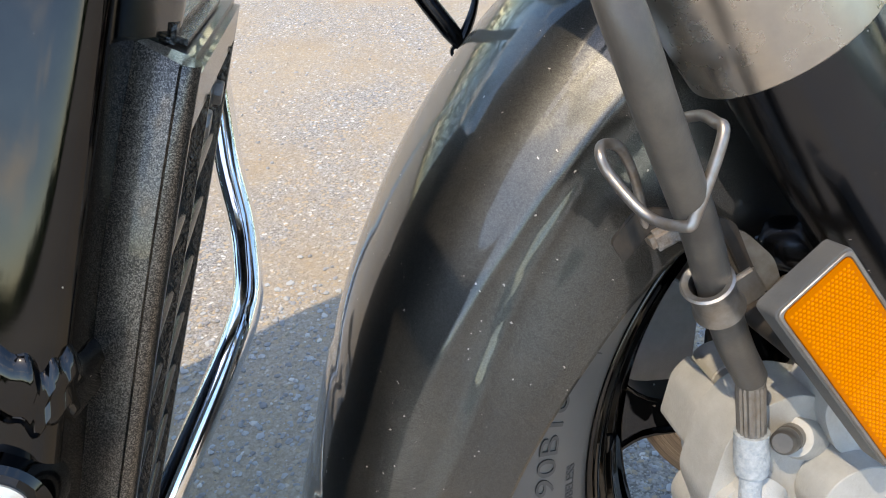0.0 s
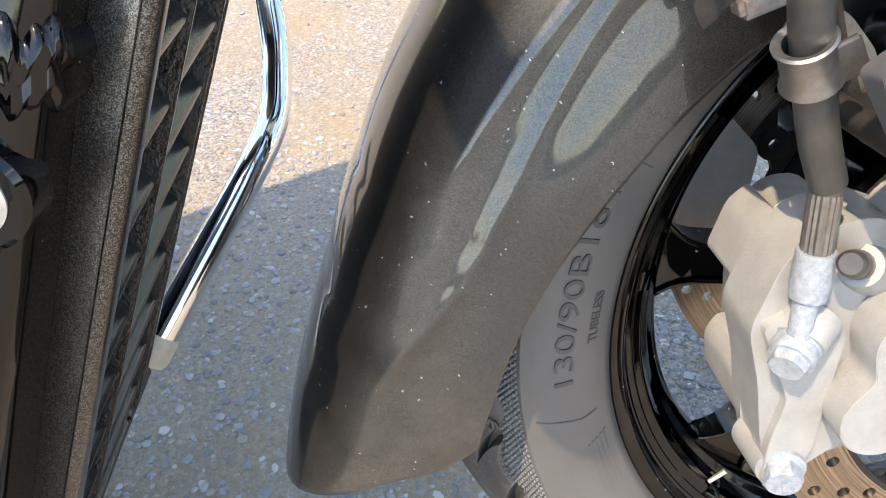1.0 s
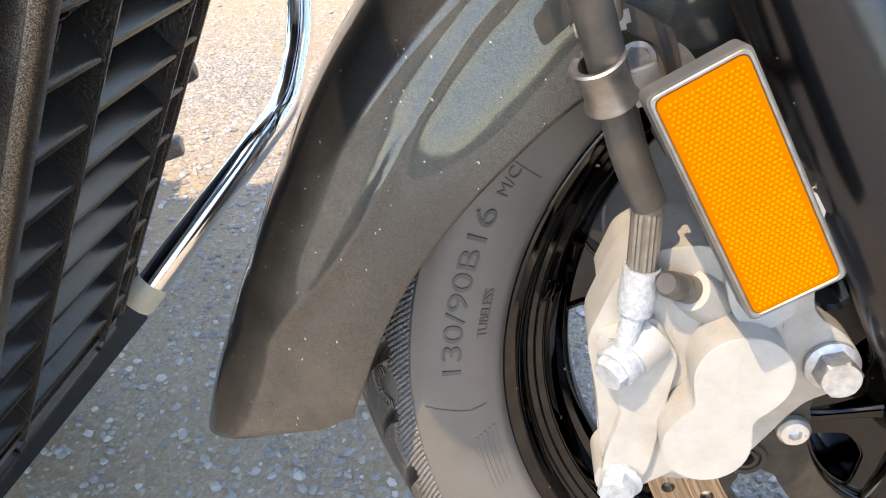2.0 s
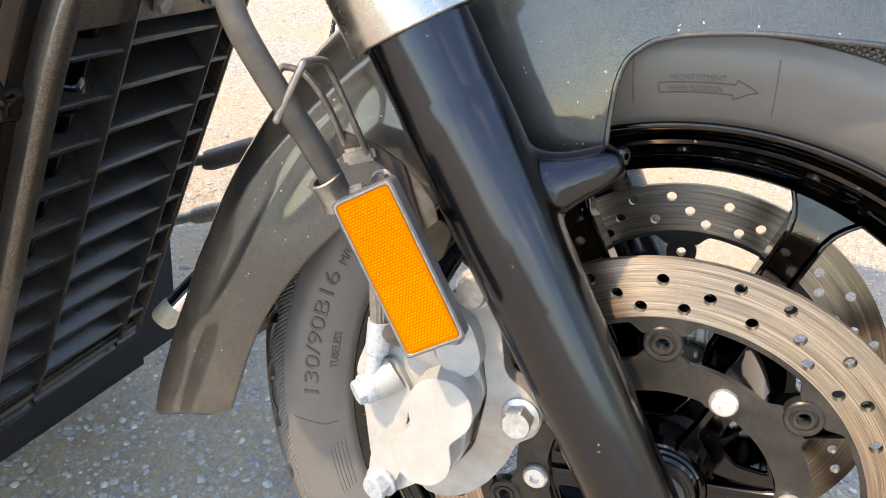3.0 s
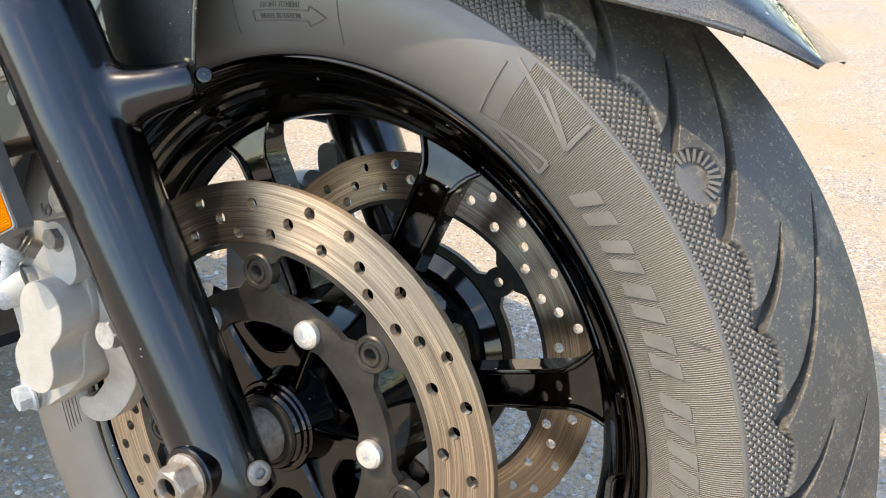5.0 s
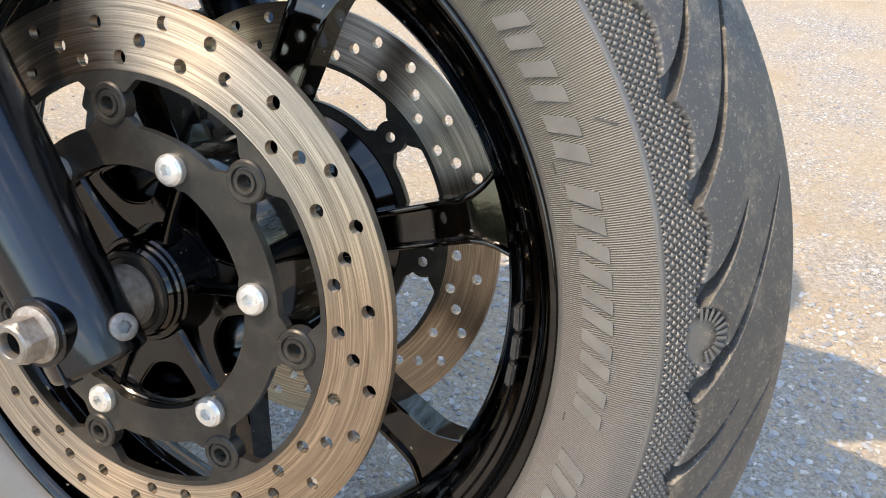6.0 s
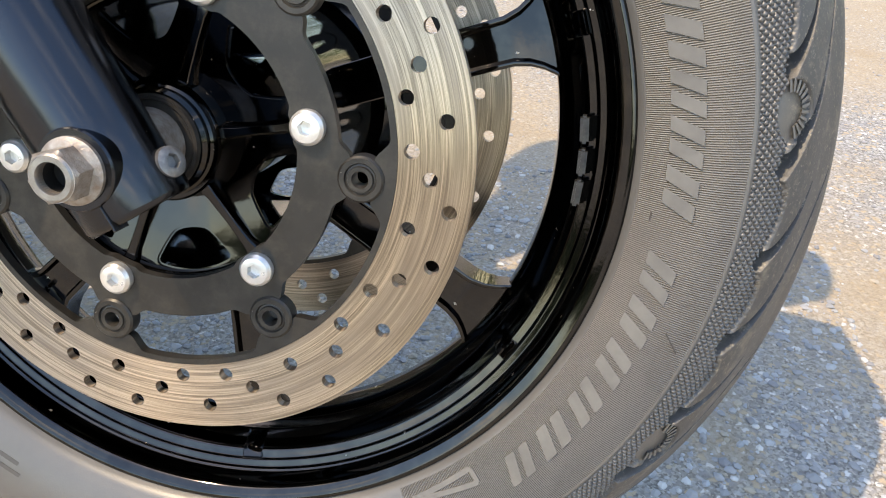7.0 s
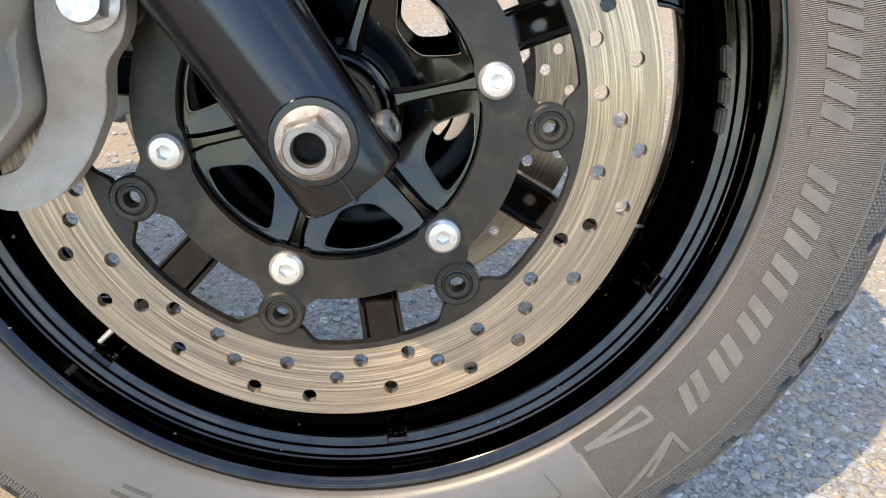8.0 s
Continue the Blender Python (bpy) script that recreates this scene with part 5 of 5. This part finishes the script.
    cover = part("radiator_cap_panel", merged(bar(0.030, 0.150, -0.040, -0.006, 0.306, 0.316, 0.004), moved(hex_bolt(0.006, 0.006), Matrix.Translation((0.070, -0.024, 0.316)) @ Matrix.Rotation(radians(-90), 4, "X"))), PLASTIC, bike, "black plastic panel over the radiator")
    cover.matrix_basis = m


build_radiator()


def build_guard():
    line = [(-0.508, 0.2080, -0.0800), (-0.482, 0.2280, -0.0460), (-0.432, 0.2700, 0.0180), (-0.4130, 0.3050, 0.0470), (-0.4080, 0.3300, 0.0750), (-0.4070, 0.3500, 0.1020), (-0.4090, 0.3700, 0.1420), (-0.4060, 0.3850, 0.1870), (-0.4000, 0.3950, 0.2600), (-0.40, 0.38, 0.36)]
    guard = part("engine_guard", tube(line, 0.0125, 32), CHROME, bike, "curved chrome engine guard bar")
    d = Vector(line[0]) - Vector(line[1])
    cap = part("end_cap", lathe([(0.0004, 0.004), (0.0125, 0.004), (0.0140, 0.000), (0.0138, -0.016), (0.0120, -0.0200), (0.0085, -0.0205), (0.0080, -0.0120), (0.0004, -0.0110)], 36, False), CAP, guard, "cream plastic end cap with a dark hole")
    cap.matrix_basis = basis(line[0], d)


build_guard()


def build_far_controls():
    part("foot_peg", merged(tube([(-0.70, 0.40, 0.000), (-0.62, 0.435, 0.012)], 0.007, 14, 2), tube([(-0.625, 0.433, 0.011), (-0.615, 0.437, 0.012), (-0.558, 0.450, 0.034), (-0.550, 0.452, 0.037)], [0.008, 0.014, 0.014, 0.009], 20, 4)), HOSE_RUBBER, bike, "black rubber foot peg")
    part("shift_pedal", merged(tube([(-0.74, 0.40, -0.100), (-0.64, 0.44, -0.070)], 0.007, 14, 2), tube([(-0.650, 0.438, -0.072), (-0.640, 0.44, -0.070), (-0.585, 0.452, -0.052), (-0.577, 0.454, -0.050)], [0.008, 0.012, 0.012, 0.009], 20, 4)), RUSTY, bike, "rust-brown steel shift pedal")
    part("cable_stay", merged(tube([(-0.290, 0.215, 0.360), (-0.246, 0.220, 0.278), (-0.226, 0.220, 0.243), (-0.219, 0.220, 0.231)], [0.0060, 0.0060, 0.0062, 0.0040], 14, 5), tube([(-0.203, 0.220, 0.270), (-0.209, 0.220, 0.252), (-0.218, 0.220, 0.236)], [0.0016, 0.0028, 0.0040], 10, 4), moved(lathe([(0.0022, -0.002), (0.0044, -0.002), (0.0044, 0.002), (0.0022, 0.002)], 20), Matrix.Translation((-0.2235, 0.220, 0.2285)))), SATIN_BLACK, bike, "black cable stay with an eye at its end")


build_far_controls()


# unseen rest of the machine, made up to shade the road, fender and tyre
def build_upper():
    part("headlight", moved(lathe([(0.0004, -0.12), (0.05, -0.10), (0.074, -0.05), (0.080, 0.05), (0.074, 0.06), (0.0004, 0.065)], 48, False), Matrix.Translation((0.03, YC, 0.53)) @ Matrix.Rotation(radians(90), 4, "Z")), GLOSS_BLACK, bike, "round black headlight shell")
    tank = moved(tube([(-0.34, YC, 0.48), (-0.46, YC, 0.54), (-0.68, YC, 0.54), (-0.92, YC, 0.46)], [0.07, 0.13, 0.14, 0.08], 32), Matrix.Translation((0, YC, 0)) @ Matrix.Diagonal((1, 1.25, 1, 1)) @ Matrix.Translation((0, -YC, 0)))
    part("fuel_tank", tank, PAINT, bike, "charcoal metallic fuel tank")
    part("engine_block", moved(slab((0.60, 0.50, 0.48), 0.05, 3), Matrix.Translation((-0.84, 0.05, 0.05))), SATIN_BLACK, bike, "black engine block")
    for side in (-0.235, 0.403):
        part("side_case", moved(slab((0.62, 0.22, 0.40), 0.07, 4), Matrix.Translation((-1.46, side, 0.26))), GLOSS_BLACK, bike, "glossy black hard side case")
    part("seat", moved(slab((0.62, 0.34, 0.16), 0.06, 4), Matrix.Translation((-1.22, YC, 0.42))), HOSE_RUBBER, bike, "black padded seat")
    part("upper_clamp", moved(slab((0.09, 0.26, 0.05), 0.02, 3), Matrix.Translation((-0.26, YC, 0.50))), SATIN_BLACK, bike, "black fork clamp")
    # added blocker out of view; its wide head casts a shadow on the road
    part("instrument_nacelle", moved(lathe([(0.0004, 0.02), (0.05, 0.02), (0.06, -0.10), (0.09, -0.22), (0.132, -0.30), (0.140, -0.36), (0.110, -0.41), (0.0004, -0.43)], 40, False), Matrix.Translation((-0.235, 0.095, 0.53)) @ Matrix.Rotation(radians(-90), 4, "X")), SATIN_BLACK, bike, "unseen black blocker above the fork clamp, shaped to shade the road")

    # round blocker on a stem, added out of view to shade the fender's side
    lamp = part("turn_signal", moved(lathe([(0.0004, -0.045), (0.028, -0.038), (0.044, -0.012), (0.047, 0.014), (0.040, 0.026), (0.0004, 0.030)], 40, False), Matrix.Translation((-0.180, -0.157, 0.488)) @ Matrix.Rotation(radians(90), 4, "Z")), SATIN_BLACK, bike, "unseen round black blocker that shades the fender's side")
    part("stalk", tube([(-0.180, -0.150, 0.488), (-0.200, -0.090, 0.482), (-0.230, -0.050, 0.476)], 0.010, 16, 4), SATIN_BLACK, lamp)
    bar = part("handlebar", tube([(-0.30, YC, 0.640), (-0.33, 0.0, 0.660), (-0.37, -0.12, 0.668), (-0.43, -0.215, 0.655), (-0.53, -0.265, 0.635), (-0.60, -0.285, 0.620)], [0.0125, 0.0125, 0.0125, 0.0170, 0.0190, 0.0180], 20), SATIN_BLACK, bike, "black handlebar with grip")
    # unseen bar, laid out so that its shadow forms the fender's dark band
    part("brake_lever", tube([(-0.487, -0.200, 0.612), (-0.475, -0.222, 0.585), (-0.460, -0.240, 0.556), (-0.449, -0.258, 0.526), (-0.436, -0.276, 0.494), (-0.420, -0.292, 0.460)], [0.0150, 0.0165, 0.0165, 0.0165, 0.0150, 0.0100], 16), SATIN_BLACK, bar, "unseen black bar that casts the dark band on the fender")
    # upright bar added out of view to shade the sidewall's size marking
    part("brake_reservoir", tube([(-0.453, -0.289, 0.448), (-0.452, -0.288, 0.458), (-0.448, -0.286, 0.566), (-0.447, -0.285, 0.576)], [0.017, 0.021, 0.021, 0.017], 20, 3), SATIN_BLACK, bar, "unseen upright black bar that shades the tyre's size marking")


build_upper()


# woods beyond the yard, which show only as reflections
def build_woods():
    rng = np.random.default_rng(8)
    verts, faces = [], []
    for k in range(60000):
        a = radians(rng.uniform(0, 360))
        d = rng.uniform(26, 40)
        z = rng.uniform(0.0, 1.0) ** 1.15 * (10.5 + 2.4 * math.sin(a * 9) + 1.6 * math.sin(a * 23)) * (0.16 if math.sin(a) < -0.35 else 1.0)
        c = np.array((d * math.cos(a), d * math.sin(a), z))
        p = rng.normal(0, 0.20, (3, 3))
        faces.append((3 * k, 3 * k + 1, 3 * k + 2))
        verts += (c + p).tolist()
    mesh = bpy.data.meshes.new("far_woods")
    mesh.from_pydata(verts, [], faces)
    mesh.materials.append(LEAF)
    tagged(new("far_woods", mesh), "green wood edge round the yard", "woods", kind="stuff")


build_woods()
